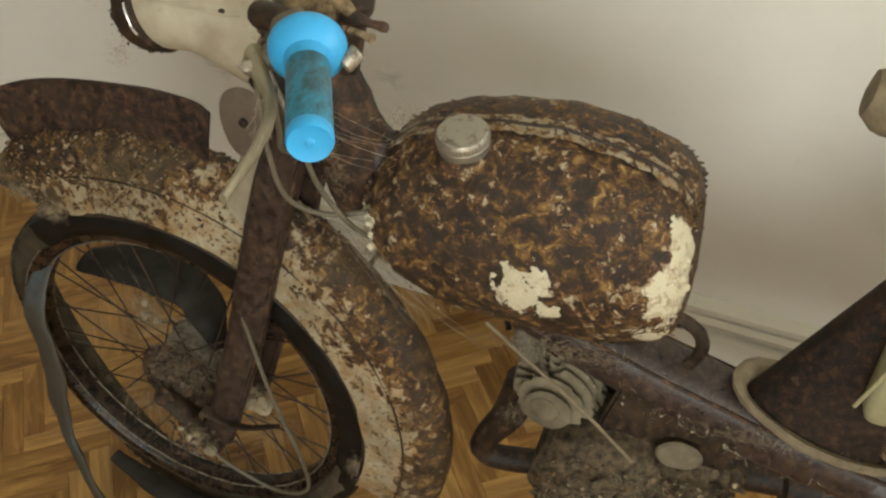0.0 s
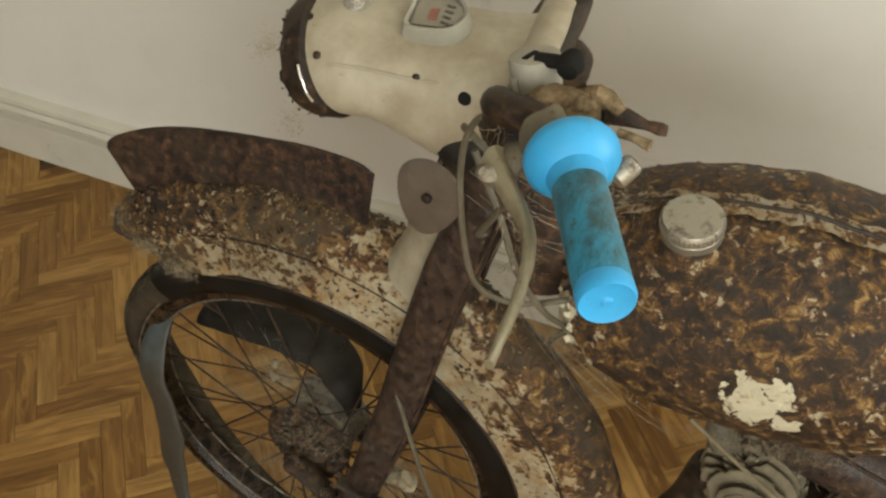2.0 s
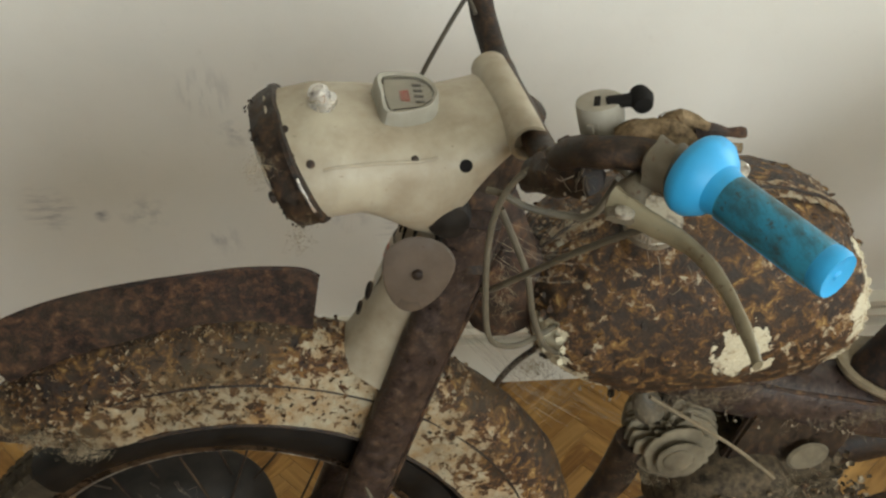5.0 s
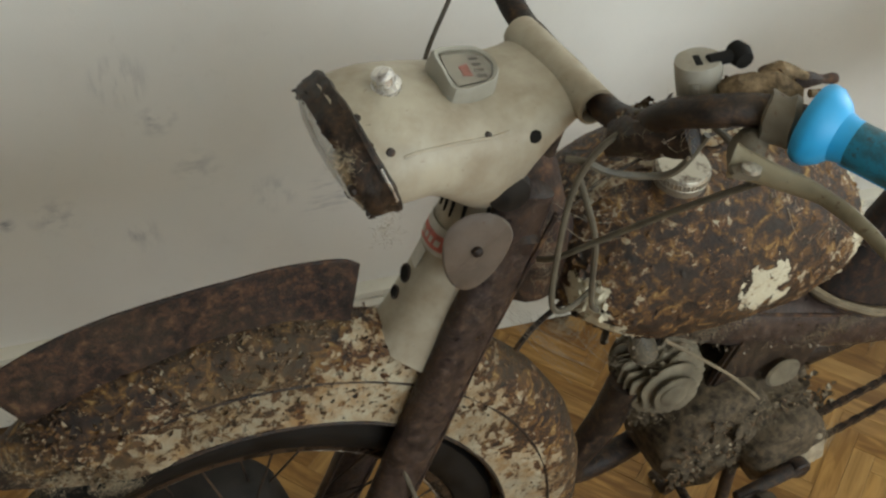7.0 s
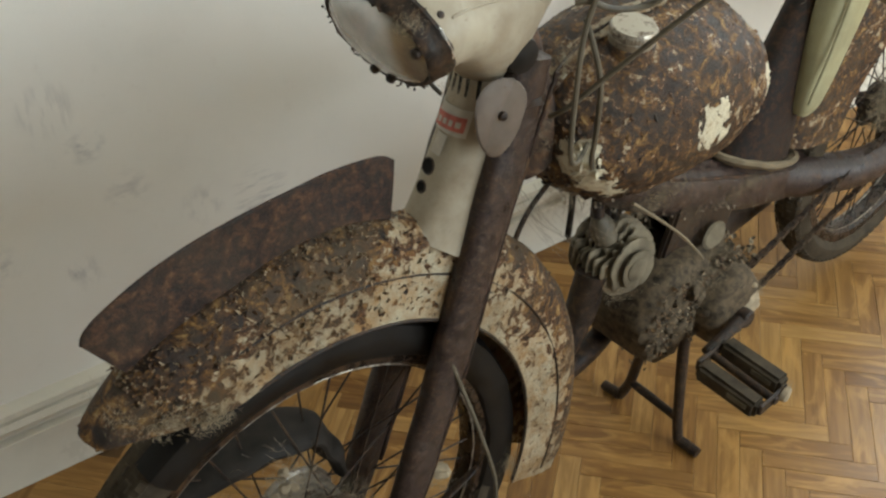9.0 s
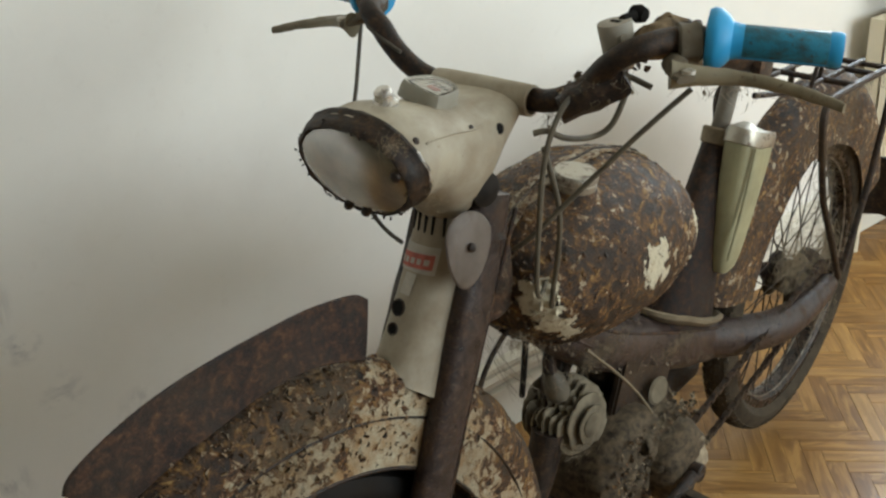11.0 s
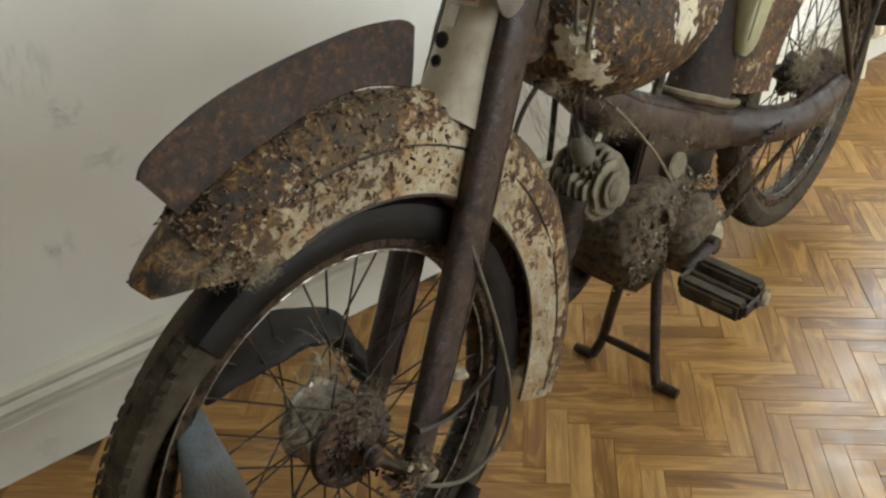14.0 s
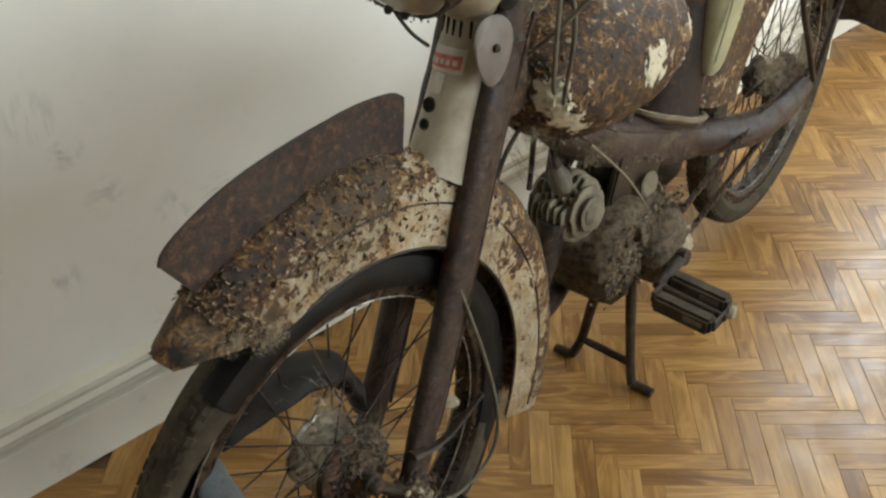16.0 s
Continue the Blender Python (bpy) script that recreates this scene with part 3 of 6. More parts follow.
# -- wheels --
def wheel(make, name, c, tyre_r, label, flat_tyre):
    c = V(*c)
    m = ring_y(c)
    rimp = [(0.226, -0.016), (0.229, -0.019), (0.243, -0.019), (0.245, -0.0165), (0.243, -0.014), (0.233, -0.012), (0.226, -0.006), (0.226, 0.006), (0.233, 0.012), (0.243, 0.014), (0.245, 0.0165), (0.243, 0.019), (0.229, 0.019), (0.226, 0.016), (0.221, 0.006), (0.221, -0.006)]
    rim = make(name, skin([[m @ V(r * math.cos(a), r * math.sin(a), h) for r, h in rimp] for a in (2 * math.pi * i / 72 for i in range(72))], False, True), M_RIM, None, label)
    for r, h, rad in ((0.2225, -0.0125, 0.0013), (0.2225, 0.0125, 0.0013), (0.2445, -0.0182, 0.0011)):
        make("rim_edge", rough(tube([m @ V(r * math.cos(a), r * math.sin(a), h) for a in (2 * math.pi * i / 90 for i in range(90))], rad, 6, 1, True), 0.0008, 60), M_EDGE, rim, "worn bright edge of the rim")
    # tyre: carcass with a blocky tread
    rows = []
    r1 = tyre_r - 0.006
    w = 0.029 if not flat_tyre > 0.5 else 0.025
    sect = [(0.238, -0.013), (0.243, -0.021), (0.254, -w), (0.264, -w + 0.001), (r1 - 0.006, -0.021), (r1 - 0.001, -0.012), (r1, 0.0), (r1 - 0.001, 0.012), (r1 - 0.006, 0.021), (0.264, w - 0.001), (0.254, w), (0.243, 0.021), (0.238, 0.013)]
    n = 108
    for i in range(n):
        a = 2 * math.pi * i / n
        ring = []
        for r, h in sect:
            sag = flat_tyre * 0.006 * noise.noise(V(math.cos(a) * 2, math.sin(a) * 2, h * 20))
            ring.append(m @ V((r + sag) * math.cos(a), (r + sag) * math.sin(a), h + sag))
        rows.append(ring)
    def slip(vf):
        if not flat_tyre > 0.5:
            return vf
        out = []
        for v in vf[0]:
            a = math.degrees(math.atan2(v.z - c.z, v.x - c.x)) % 360
            if v.z < -0.0125 + 0.033 * (v.x + 0.66):
                v = V(v.x, v.y * 1.04, -0.0125 + 0.033 * (v.x + 0.66))
            out.append(v + V(0, 0.034 * math.exp(-((a - 200) / 42) ** 2) - 0.012 * math.exp(-((a - 280) / 30) ** 2), 0))
        return out, vf[1]

    tyre = make("tyre", slip(skin(rows, False, True)), M_TYRE, rim, "cracked dusty black rubber tyre")
    if flat_tyre > 0.5:
        # near-black skin over the tyre: the guard's shade put into colour
        shoulder = []
        for a in (radians(d) for d in range(-60, 131, 3)):
            shoulder.append([m @ V(r * math.cos(a), -r * math.sin(a), h) for r, h in ((0.236, -0.0150), (0.241, -0.0225), (0.254, -w - 0.0022), (0.264, -w - 0.0012), (r1 - 0.004, -0.0235), (r1 + 0.001, -0.012), (r1 + 0.002, 0.0))])
        make("sidewall", rough(sheet(shoulder, 0.0014), 0.0022, 30), M_BLACKRUB_SHADE, rim, "bare black rubber where the guard kept the dust off")
    knobs = []
    for i in range(96) if not flat_tyre > 0.5 else range(28, 62):
        for row, (h, rr, tilt) in enumerate(((-0.021, r1 - 0.004, -0.75), (-0.0075, r1 + 0.001, -0.2), (0.0075, r1 + 0.001, 0.2), (0.021, r1 - 0.004, 0.75))):
            a = 2 * math.pi * (i + 0.5 * (row % 2)) / 96
            q = m @ Matrix.Rotation(a, 4, "Z") @ Matrix.Translation((rr, 0, h)) @ Matrix.Rotation(-tilt, 4, "Y")
            knobs.append(moved(([V(x, y, z) for x, y, z in ((-0.002, -0.006, -0.0045), (-0.002, 0.006, -0.0045), (-0.002, 0.006, 0.0045), (-0.002, -0.006, 0.0045), (0.0003, -0.0052, -0.0038), (0.0003, 0.0052, -0.0038), (0.0003, 0.0052, 0.0038), (0.0003, -0.0052, 0.0038))], [(4, 5, 6, 7), (0, 1, 5, 4), (1, 2, 6, 5), (2, 3, 7, 6), (3, 0, 4, 7)]), q))
    tagged(make("tread", slip(join(*knobs)), M_TYRE, rim), kind="stuff")
    if name == "front_wheel":
        hubp = [(0.008, 0.056), (0.016, 0.054), (0.020, 0.050), (0.044, 0.048), (0.050, 0.044), (0.051, 0.040), (0.047, 0.037), (0.0465, 0.020), (0.0475, 0.018), (0.0465, 0.016), (0.0465, 0.002), (0.0475, 0.000), (0.0465, -0.002), (0.047, -0.008), (0.052, -0.010), (0.052, -0.014), (0.030, -0.015), (0.012, -0.016)]
    else:
        hubp = [(0.008, -0.052), (0.016, -0.050), (0.018, -0.042), (0.050, -0.040), (0.058, -0.036), (0.060, -0.030), (0.060, -0.018), (0.040, -0.014), (0.030, 0.0), (0.030, 0.018), (0.042, 0.024), (0.042, 0.030), (0.020, 0.034), (0.012, 0.05)]
    hub = make("hub", rough(lathe(hubp, 48, m), 0.0008, 60), M_HUB if name == "front_wheel" else M_DARKRUST, rim, "dusty aluminium drum hub")
    for i in range(36):
        side = 1 if i % 2 else -1
        lean = 0.62 if (i // 2) % 2 else -0.62
        a = 2 * math.pi * i / 36
        p0 = m @ V(0.045 * math.cos(a + lean), 0.045 * math.sin(a + lean), (0.040 if name == "front_wheel" else 0.024) if side > 0 else -0.012)
        p1 = m @ V(0.2235 * math.cos(a), 0.2235 * math.sin(a), 0.003 * side)
        make("spoke", tube([p0, p1], 0.0013, 5, 1), M_DARKRUST, rim)
    return rim


WC = (-0.663, 0.008, 0.268)
MC = (-0.645, 0.006, 0.288)
front_wheel = wheel(fp, "front_wheel", WC, 0.286, "spoked front wheel with tarnished steel rim and perished tyre", 1.0)
RC = (0.548, -0.008, 0.344)
rear_wheel = wheel(mp, "rear_wheel", RC, 0.290, "spoked rear wheel with smooth dusty tyre", 0.3)

# brake plate and axle nut of the front wheel, on the side away from the wall
hubm = ring_y(V(*WC))
fp("brake_plate", rough(lathe([(0.010, -0.040), (0.020, -0.038), (0.026, -0.032), (0.044, -0.030), (0.054, -0.026), (0.056, -0.020), (0.055, -0.0165), (0.02, -0.015)], 40, hubm), 0.003, 35), M_PLATERUST, front_wheel, "rusted round brake plate")
fp("axle_nut", lathe([(0.001, -0.069), (0.0075, -0.068), (0.0105, -0.065), (0.0115, -0.059), (0.015, -0.057), (0.015, -0.054)], 12, hubm), M_PLATERUST, front_wheel, "rusty axle nut", sharp=0.3)

# perished inner tube that has come off the rim and hangs through the spokes
tubepath = [(-0.838, 0.014, 0.416), (-0.848, -0.006, 0.398), (-0.856, -0.022, 0.378), (-0.857, -0.038, 0.345), (-0.850, -0.046, 0.300), (-0.842, -0.056, 0.260), (-0.844, -0.062, 0.200), (-0.846, -0.066, 0.140), (-0.834, -0.074, 0.080), (-0.815, -0.084, 0.035), (-0.795, -0.096, 0.012)]
fp("inner_tube", rough(tube(tubepath, [0.006, 0.014, 0.022, 0.028, 0.030, 0.029, 0.026, 0.023, 0.019, 0.019, 0.021], 16, 8, squash=0.25), 0.005, 20), M_TUBE, front_wheel, "perished grey-blue inner tube hanging off the rim")
fp("inner_tube", rough(tube([(-0.820, 0.030, 0.385), (-0.775, 0.034, 0.405), (-0.710, 0.036, 0.412), (-0.650, 0.036, 0.396), (-0.622, 0.030, 0.356), (-0.610, 0.020, 0.310)], [0.012, 0.028, 0.036, 0.034, 0.026, 0.012], 16, 8, squash=0.45), 0.009, 24), M_RUBBER, front_wheel, "limp black inner tube bunched behind the spokes")
fp("inner_tube", rough(tube([(-0.800, -0.040, 0.075), (-0.740, -0.045, 0.045), (-0.655, -0.045, 0.028), (-0.560, -0.040, 0.045), (-0.480, -0.030, 0.10)], [0.010, 0.016, 0.020, 0.019, 0.012], 12, 8, squash=0.6), 0.004, 18), M_RUBBER, front_wheel, "flattened black tube slumped along the tyre")

# -- front mudguard with its upright fin --
FEND = [(0.0362, 0.2665), (0.0340, 0.277), (0.0340, 0.296), (0.0344, 0.313), (0.0336, 0.319), (0.0340, 0.326), (0.0322, 0.340), (0.0275, 0.352), (0.0185, 0.362), (0.0095, 0.3668)]
FEND = [(-y, r) for y, r in FEND] + [(0.0, 0.368)] + [(y, r) for y, r in reversed(FEND[1:])] + [(0.0315, 0.252)]


def mudguard(c, a0, a1, n, amount, tip=0.0, sect=FEND):
    rows = []
    for i in range(n + 1):
        s = i / n
        a = radians(a0 + (a1 - a0) * s)
        pinch = min(1.0, 0.55 + 0.45 * math.sqrt(max(0.0, min(1, (1 - s) * 9)))) if tip else 1.0
        row = []
        for y, r in sect:
            low = sect[0][1]
            rr = low + (r - low) * (0.70 + 0.30 * pinch) + (0.082 * ((s - 0.84) / 0.16) ** 2.2 * max(0.0, (low + 0.09 - r) / 0.09) if tip and s > 0.84 else 0)
            q = V(c[0] + rr * math.cos(a), c[1] + y * pinch, c[2] + rr * math.sin(a))
            row.append(q + amount * noise.noise_vector(q * 22))
        rows.append(row)
    return sheet(rows, 0.0022)


mudg = fp("front_mudguard", mudguard(MC, -22, 131.5, 136, 0.0018, 1.0), M_FENDER, None, "deep valanced cream mudguard, flaking and heavily rusted", sharp=1.2)
for s in (-1, 1):
    # thin dark tube that draws the shadow line below the guard's rib
    fp("bead", tube([(MC[0] + 0.3195 * math.cos(radians(a)), MC[1] + s * 0.0342, MC[2] + 0.3195 * math.sin(radians(a))) for a in range(-20, 110, 4)], 0.0017, 6, 2), M_DARKRUST, mudg, "dark line painted as the shade of the guard's crease")
    fp("rolled_edge", tube([(MC[0] + 0.2665 * math.cos(radians(a)), MC[1] + s * 0.0360, MC[2] + 0.2665 * math.sin(radians(a))) for a in range(-21, 108, 4)], 0.0024, 6, 2), M_DARKRUST, mudg)
fin_top = [(-0.860, 0.648), (-0.855, 0.659), (-0.838, 0.671), (-0.800, 0.688), (-0.760, 0.700), (-0.710, 0.710), (-0.660, 0.717), (-0.610, 0.720), (-0.558, 0.716), (-0.540, 0.706)]
fin_low = [(x, MC[2] + math.sqrt(0.368 ** 2 - (x - MC[0]) ** 2) + gap) for x, gap in ((-0.832, 0.004), (-0.826, 0.004), (-0.800, 0.003), (-0.760, 0.002), (-0.715, 0.003), (-0.670, 0.008), (-0.620, 0.012), (-0.580, 0.009), (-0.558, 0.006), (-0.550, 0.005))]
top, low = spline([(x, 0, z) for x, z in fin_top], 5), spline([(x, 0, z) for x, z in fin_low], 5)
fin_rows = [[lo.lerp(hi, t) + V(0, 0.0025 * noise.noise(lo.lerp(hi, t) * 15) + 0.006 * (t - 0.3), 0) for t in (0, 0.2, 0.4, 0.6, 0.8, 0.94, 1.0)] for lo, hi in zip(low, top)]
fin = fp("fin", sheet(fin_rows, 0.004), M_CROWN, mudg, "upright dark rusty ornamental fin plate")
fp("fin_edge", tube([r[-1] for r in fin_rows], 0.0020, 6, 1), M_CROWN, fin)
fp("fin_foot", tube([r[0] for r in fin_rows], 0.0022, 6, 1), M_CROWN, fin)

# -- fork --
def leg(y):
    pts = [(-0.405, y * 0.85, 0.790), (-0.428, y * 0.95, 0.705), (-0.455, y, 0.630), (-0.486, y, 0.530), (-0.526, y, 0.400), (-0.570, y * 1.05, 0.275), (-0.592, y * 1.1, 0.212)]
    rings = []
    path = spline(pts, 6)
    for i, q in enumerate(path):
        s = i / (len(path) - 1)
        ahead = (path[min(i + 1, len(path) - 1)] - path[max(i - 1, 0)]).normalized()
        side = V(0, 1, 0)
        fwd = side.cross(ahead)
        a, b = float(np.interp(s, [0, 0.25, 0.7, 1], [0.023, 0.0245, 0.023, 0.019])), float(np.interp(s, [0, 0.5, 1], [0.0145, 0.0145, 0.012]))
        rings.append([q + a * math.copysign(abs(math.cos(t)) ** 0.75, math.cos(t)) * fwd + b * math.copysign(abs(math.sin(t)) ** 0.75, math.sin(t)) * side for t in (2 * math.pi * j / 20 for j in range(20))])
    return rough(skin(rings), 0.0012, 30)


near_leg = fp("fork_leg", leg(-0.037), M_FRAME, None, "rusty brown pressed-steel fork leg")
for s, y in ((-1, -0.037), (1, 0.045)):
    fp("leg_flange", rough(tube([(-0.382, y - 0.008, 0.770), (-0.406, y - 0.009, 0.705), (-0.433, y - 0.009, 0.630), (-0.463, y - 0.009, 0.530), (-0.504, y - 0.009, 0.400), (-0.550, y - 0.009, 0.275)], 0.0024, 6, 6), 0.001, 90), M_PLATERUST, near_leg, "rust-crusted seam of the leg")
fp("fork_leg", leg(0.045), M_FRAME, None, "rusty brown pressed-steel fork leg")
for s, yl in ((-1, -0.046), (1, 0.052)):
    lk = fp("swing_link", rough(join(tube([(-0.592, yl, 0.210), (-0.620, yl, 0.226), (WC[0], yl, WC[2])], [0.020, 0.015, 0.016], 12, 5, squash=0.5), rod((-0.592, yl - s * 0.012, 0.210), (-0.592, yl + s * 0.016, 0.210), 0.013, 12)), 0.002, 40), M_DARKRUST, None, "crusted rusty leading link")
    fp("bolt", lathe([(0.004, 0), (0.010, 0.001), (0.010, 0.007), (0.006, 0.010)], 6, along((-0.592, yl + s * 0.016, 0.210), (-0.592, yl + s * 0.2, 0.210))), M_FIN, lk, sharp=0.3)
fp("fork_crown", rough(join(tube([(-0.410, -0.034, 0.735), (-0.408, -0.02, 0.750), (-0.408, 0.025, 0.750), (-0.410, 0.042, 0.735)], 0.020, 12, 4), rod((-0.430, 0, 0.70), (-0.385, 0, 0.855), 0.017, 16)), 0.001, 30), M_DARKRUST, None, "dark rusted fork crown and steering stem")

# -- cream steering cover below the lamp --
cover_pts = [(0.800, -0.455, 0.0334), (0.770, -0.461, 0.0334), (0.735, -0.473, 0.0352), (0.700, -0.486, 0.0370), (0.662, -0.504, 0.0387), (0.640, -0.516, 0.0396), (0.620, -0.529, 0.0396)]
CY = 0.002
rows = []
for z, x, hw in cover_pts:
    row = []
    for t in np.linspace(-1, 1, 25):
        flat = abs(t) ** 3.2
        row.append(V(x + 0.045 * flat + 0.004 * t * t, CY + hw * (t if abs(t) < 0.75 else math.copysign(0.75 + (abs(t) - 0.75) * 0.85, t)) * 1.04, z - (0.012 + 0.022 * max(0.0, min(1.0, (0.70 - z) / 0.08))) * flat))
    rows.append(row)
fine_rows = [spline([r[j] for r in rows], 4) for j in range(25)]
cover = fp("steering_cover", sheet(fine_rows, 0.0025), M_CREAM, None, "cream-painted pressed steering cover with louvres and sticker", sharp=1.0)


def on_cover(z, y, lift=0.0022):
    zs = [p[0] for p in cover_pts][::-1]
    x = float(np.interp(z, zs, [p[1] for p in cover_pts][::-1]))
    hw = float(np.interp(z, zs, [p[2] for p in cover_pts][::-1]))
    t = y / hw / 1.04
    return V(x + 0.045 * abs(t) ** 3.2 + 0.004 * t * t - lift, CY + y, z - 0.012 * abs(t) ** 3.2)


for y in np.linspace(-0.026, 0.026, 7):
    fp("louvre", tube([on_cover(0.787, y, 0.0008), on_cover(0.774, y - 0.002, 0.0016), on_cover(0.756, y - 0.003, 0.0008)], [0.0010, 0.0019, 0.0012], 8, 5), M_BLACK, cover, "dark louvre slot")
for z, y, r in ((0.682, 0.006, 0.0080), (0.662, 0.005, 0.0060)):
    c = on_cover(z, y, 0.0014)
    fp("hole", lathe([(r, -0.001), (r, 0.0005)], 20, along(c, c + V(-0.9, 0, 0.35))), M_BLACK, cover, "dark round hole")
    fp("hole_rim", tube([along(c, c + V(-0.9, 0, 0.35)) @ V(r * math.cos(a), r * math.sin(a), 0.0002) for a in (2 * math.pi * i / 18 for i in range(18))], 0.0011, 6, 1, True), M_DARKRUST, cover)
fp("sticker", sheet([[on_cover(z, y, 0.0030) for y in np.linspace(-0.022, 0.026, 10)] for z in (0.745, 0.735, 0.727, 0.719)], 0.0006), M_PALE, cover, "peeling white sticker with a red band")
fp("sticker_band", sheet([[on_cover(z - 0.06 * (y + 0.004), y, 0.0038) for y in np.linspace(-0.020, 0.023, 10)] for z in (0.737, 0.730, 0.723)], 0.0005), M_RED, cover, "faded red printed band")
for k in range(5):
    y0 = -0.017 + k * 0.0078
    fp("sticker_bar", sheet([[on_cover(z - 0.06 * (y + 0.004), y, 0.0044) for y in (y0, y0 + 0.0024, y0 + 0.0047)] for z in (0.7325, 0.727)], 0.0004), M_PALE, cover)
fp("sticker_scrap", sheet([[on_cover(z, y + (0.710 - z) * 0.12, 0.0028) for y in (-0.006, 0.001, 0.008)] for z in (0.717, 0.708, 0.696)], 0.0005), M_PALE, cover, "torn scrap of sticker")

# -- clear side reflector plate and the rubber knob above it --
disc = lathe([(0.002, 0.0035), (0.020, 0.0030), (0.029, 0.0015), (0.0305, 0.0), (0.029, -0.001), (0.002, -0.0005)], 36)
leaf = ([V(v.x * (1 + 7 * min(v.y, 0.014)), v.y * (1.16 if v.y < 0 else 1.0), v.z) for v in disc[0]], disc[1])
refl = fp("reflector_plate", rough(moved(leaf, Matrix.Translation((-0.456, -0.050, 0.751)) @ Matrix.Rotation(radians(-2), 4, "Z") @ Matrix.Rotation(radians(82), 4, "X") @ Matrix.Rotation(radians(-12), 4, "Z") @ Matrix.Diagonal((0.98, 1.16, 1, 1))), 0.0015, 25), M_PLATE, None, "yellowed translucent plastic side reflector plate")
fp("screw", lathe([(0.001, -0.002), (0.0045, -0.001), (0.0045, 0.003), (0.002, 0.0045)], 12, along((-0.456, -0.0535, 0.752), (-0.463, -0.2, 0.752))), M_DARKRUST, refl, "rusty screw")
knob = fp("rubber_knob", lathe([(0.009, 0.0), (0.013, 0.004), (0.018, 0.012), (0.0195, 0.022), (0.017, 0.030), (0.009, 0.034), (0.001, 0.035)], 24, along((-0.428, -0.020, 0.803), (-0.440, -0.2, 0.798))), M_RUBBER, None, "black rubber mounting knob")

# -- headlamp nacelle, twisted on the fork together with the bar --
PIV = V(-0.40, 0, 0)
TWIST = Matrix.Translation(PIV) @ Matrix.Rotation(radians(6), 4, "Z") @ Matrix.Translation(-PIV)
NACELLE = Matrix.Translation((-0.012, 0, -0.006)) @ TWIST


def hp(name, vf, material, parent=None, label="", sharp=0.6):
    return fp(name, moved(vf, NACELLE), material, parent, label, sharp)


LC, LT, LR, OY = V(-0.553, 0.002, 0.853), radians(21), 0.062, 0.003
ln = V(-math.cos(LT), 0, -math.sin(LT))
stations = [  # x, z middle, half width, half height, squareness, lean
    (-0.541, 0.858, 0.0645, 0.0468, 2.0, 21), (-0.506, 0.861, 0.065, 0.0470, 2.1, 18), (-0.476, 0.857, 0.063, 0.0450, 2.3, 14), (-0.444, 0.852, 0.061, 0.0410, 2.5, 9),
    (-0.414, 0.857, 0.059, 0.033, 2.6, 4), (-0.390, 0.868, 0.056, 0.023, 2.6, 0), (-0.366, 0.881, 0.054, 0.014, 2.4, 0), (-0.352, 0.883, 0.052, 0.009, 2.2, 0)]
rings = []
for i in range(len(stations) * 4 - 3):
    s = i / 4
    st_ = [float(np.interp(s, range(len(stations)), [q[k] for q in stations])) for k in range(6)]
    x, zc, hw, hh, p, tilt = st_
    ring = []
    for j in range(40):
        t = 2 * math.pi * j / 40
        cy, cz = math.copysign(abs(math.cos(t)) ** (2 / p), math.cos(t)), math.copysign(abs(math.sin(t)) ** (2 / p), math.sin(t))
        dz = hh * cz
        # the underside drops to meet the steering cover
        if cz < 0 and x > -0.52:
            drop = max(0.0, 1 - ((x + 0.440) / 0.065) ** 2) ** 1.5 * 0.046 * (-cz) ** 1.5 * max(0, 1 - abs(cy) * 0.45)
            dz -= drop
        ring.append(V(x - dz * math.tan(radians(tilt)), OY + hw * cy, zc + dz))
    rings.append(ring)
shell = hp("headlamp", skin(rings), M_CREAM, None, "cream torpedo headlamp nacelle with rust specks", sharp=0.9)
lm = Matrix.Translation(LC) @ Matrix(((0, math.sin(-LT), -math.cos(LT), 0), (1, 0, 0, 0), (0, math.cos(LT), -math.sin(LT), 0), (0, 0, 0, 1))) @ Matrix.Diagonal((1.04, 0.76, 1, 1))
bezel = hp("bezel", rough(lathe([(LR + 0.002, -0.023), (LR + 0.006, -0.0215), (LR + 0.0065, -0.018), (LR + 0.0045, -0.015), (LR + 0.0035, -0.008), (LR + 0.0015, -0.001), (LR - 0.0012, 0.0018), (LR - 0.0030, 0.0010), (LR - 0.005, -0.003)], 96, lm), 0.0018, 75), M_DARKRUST, shell, "wide dark rusty lamp rim, crumbling")
hp("bezel_bead", rough(tube([lm @ V((LR + 0.0062) * math.cos(a), (LR + 0.0062) * math.sin(a), -0.0195) for a in np.linspace(2.7, 3.3, 10)], 0.0012, 6, 1), 0.0008, 90), M_CHROME, bezel, "scrap of chrome left on the rim")
hp("reflector", lathe([(LR - 0.004, -0.001), (LR - 0.010, -0.010), (LR - 0.026, -0.020), (LR - 0.045, -0.026), (0.004, -0.028)], 48, lm), M_REFLECT, shell, "dull silvered reflector bowl")
hp("lens", lathe([(LR - 0.0025, -0.003), (LR - 0.004, 0.0010), (LR - 0.012, 0.0050), (LR - 0.024, 0.0080), (LR - 0.045, 0.0100), (0.001, 0.0105)], 64, lm), M_GLASS, shell, "dusty pale fluted glass lens")
for a in (-1.62, -1.25, 2.9):
    q = lm @ V((LR - 0.006) * math.cos(a), (LR - 0.006) * math.sin(a), 0.004)
    hp("rim_clip", rough(lathe([(0.001, -0.003), (0.0045, -0.002), (0.005, 0.002), (0.003, 0.004)], 8, along(q, q + ln)), 0.001, 90), M_DARKRUST, shell)
crumbs = []
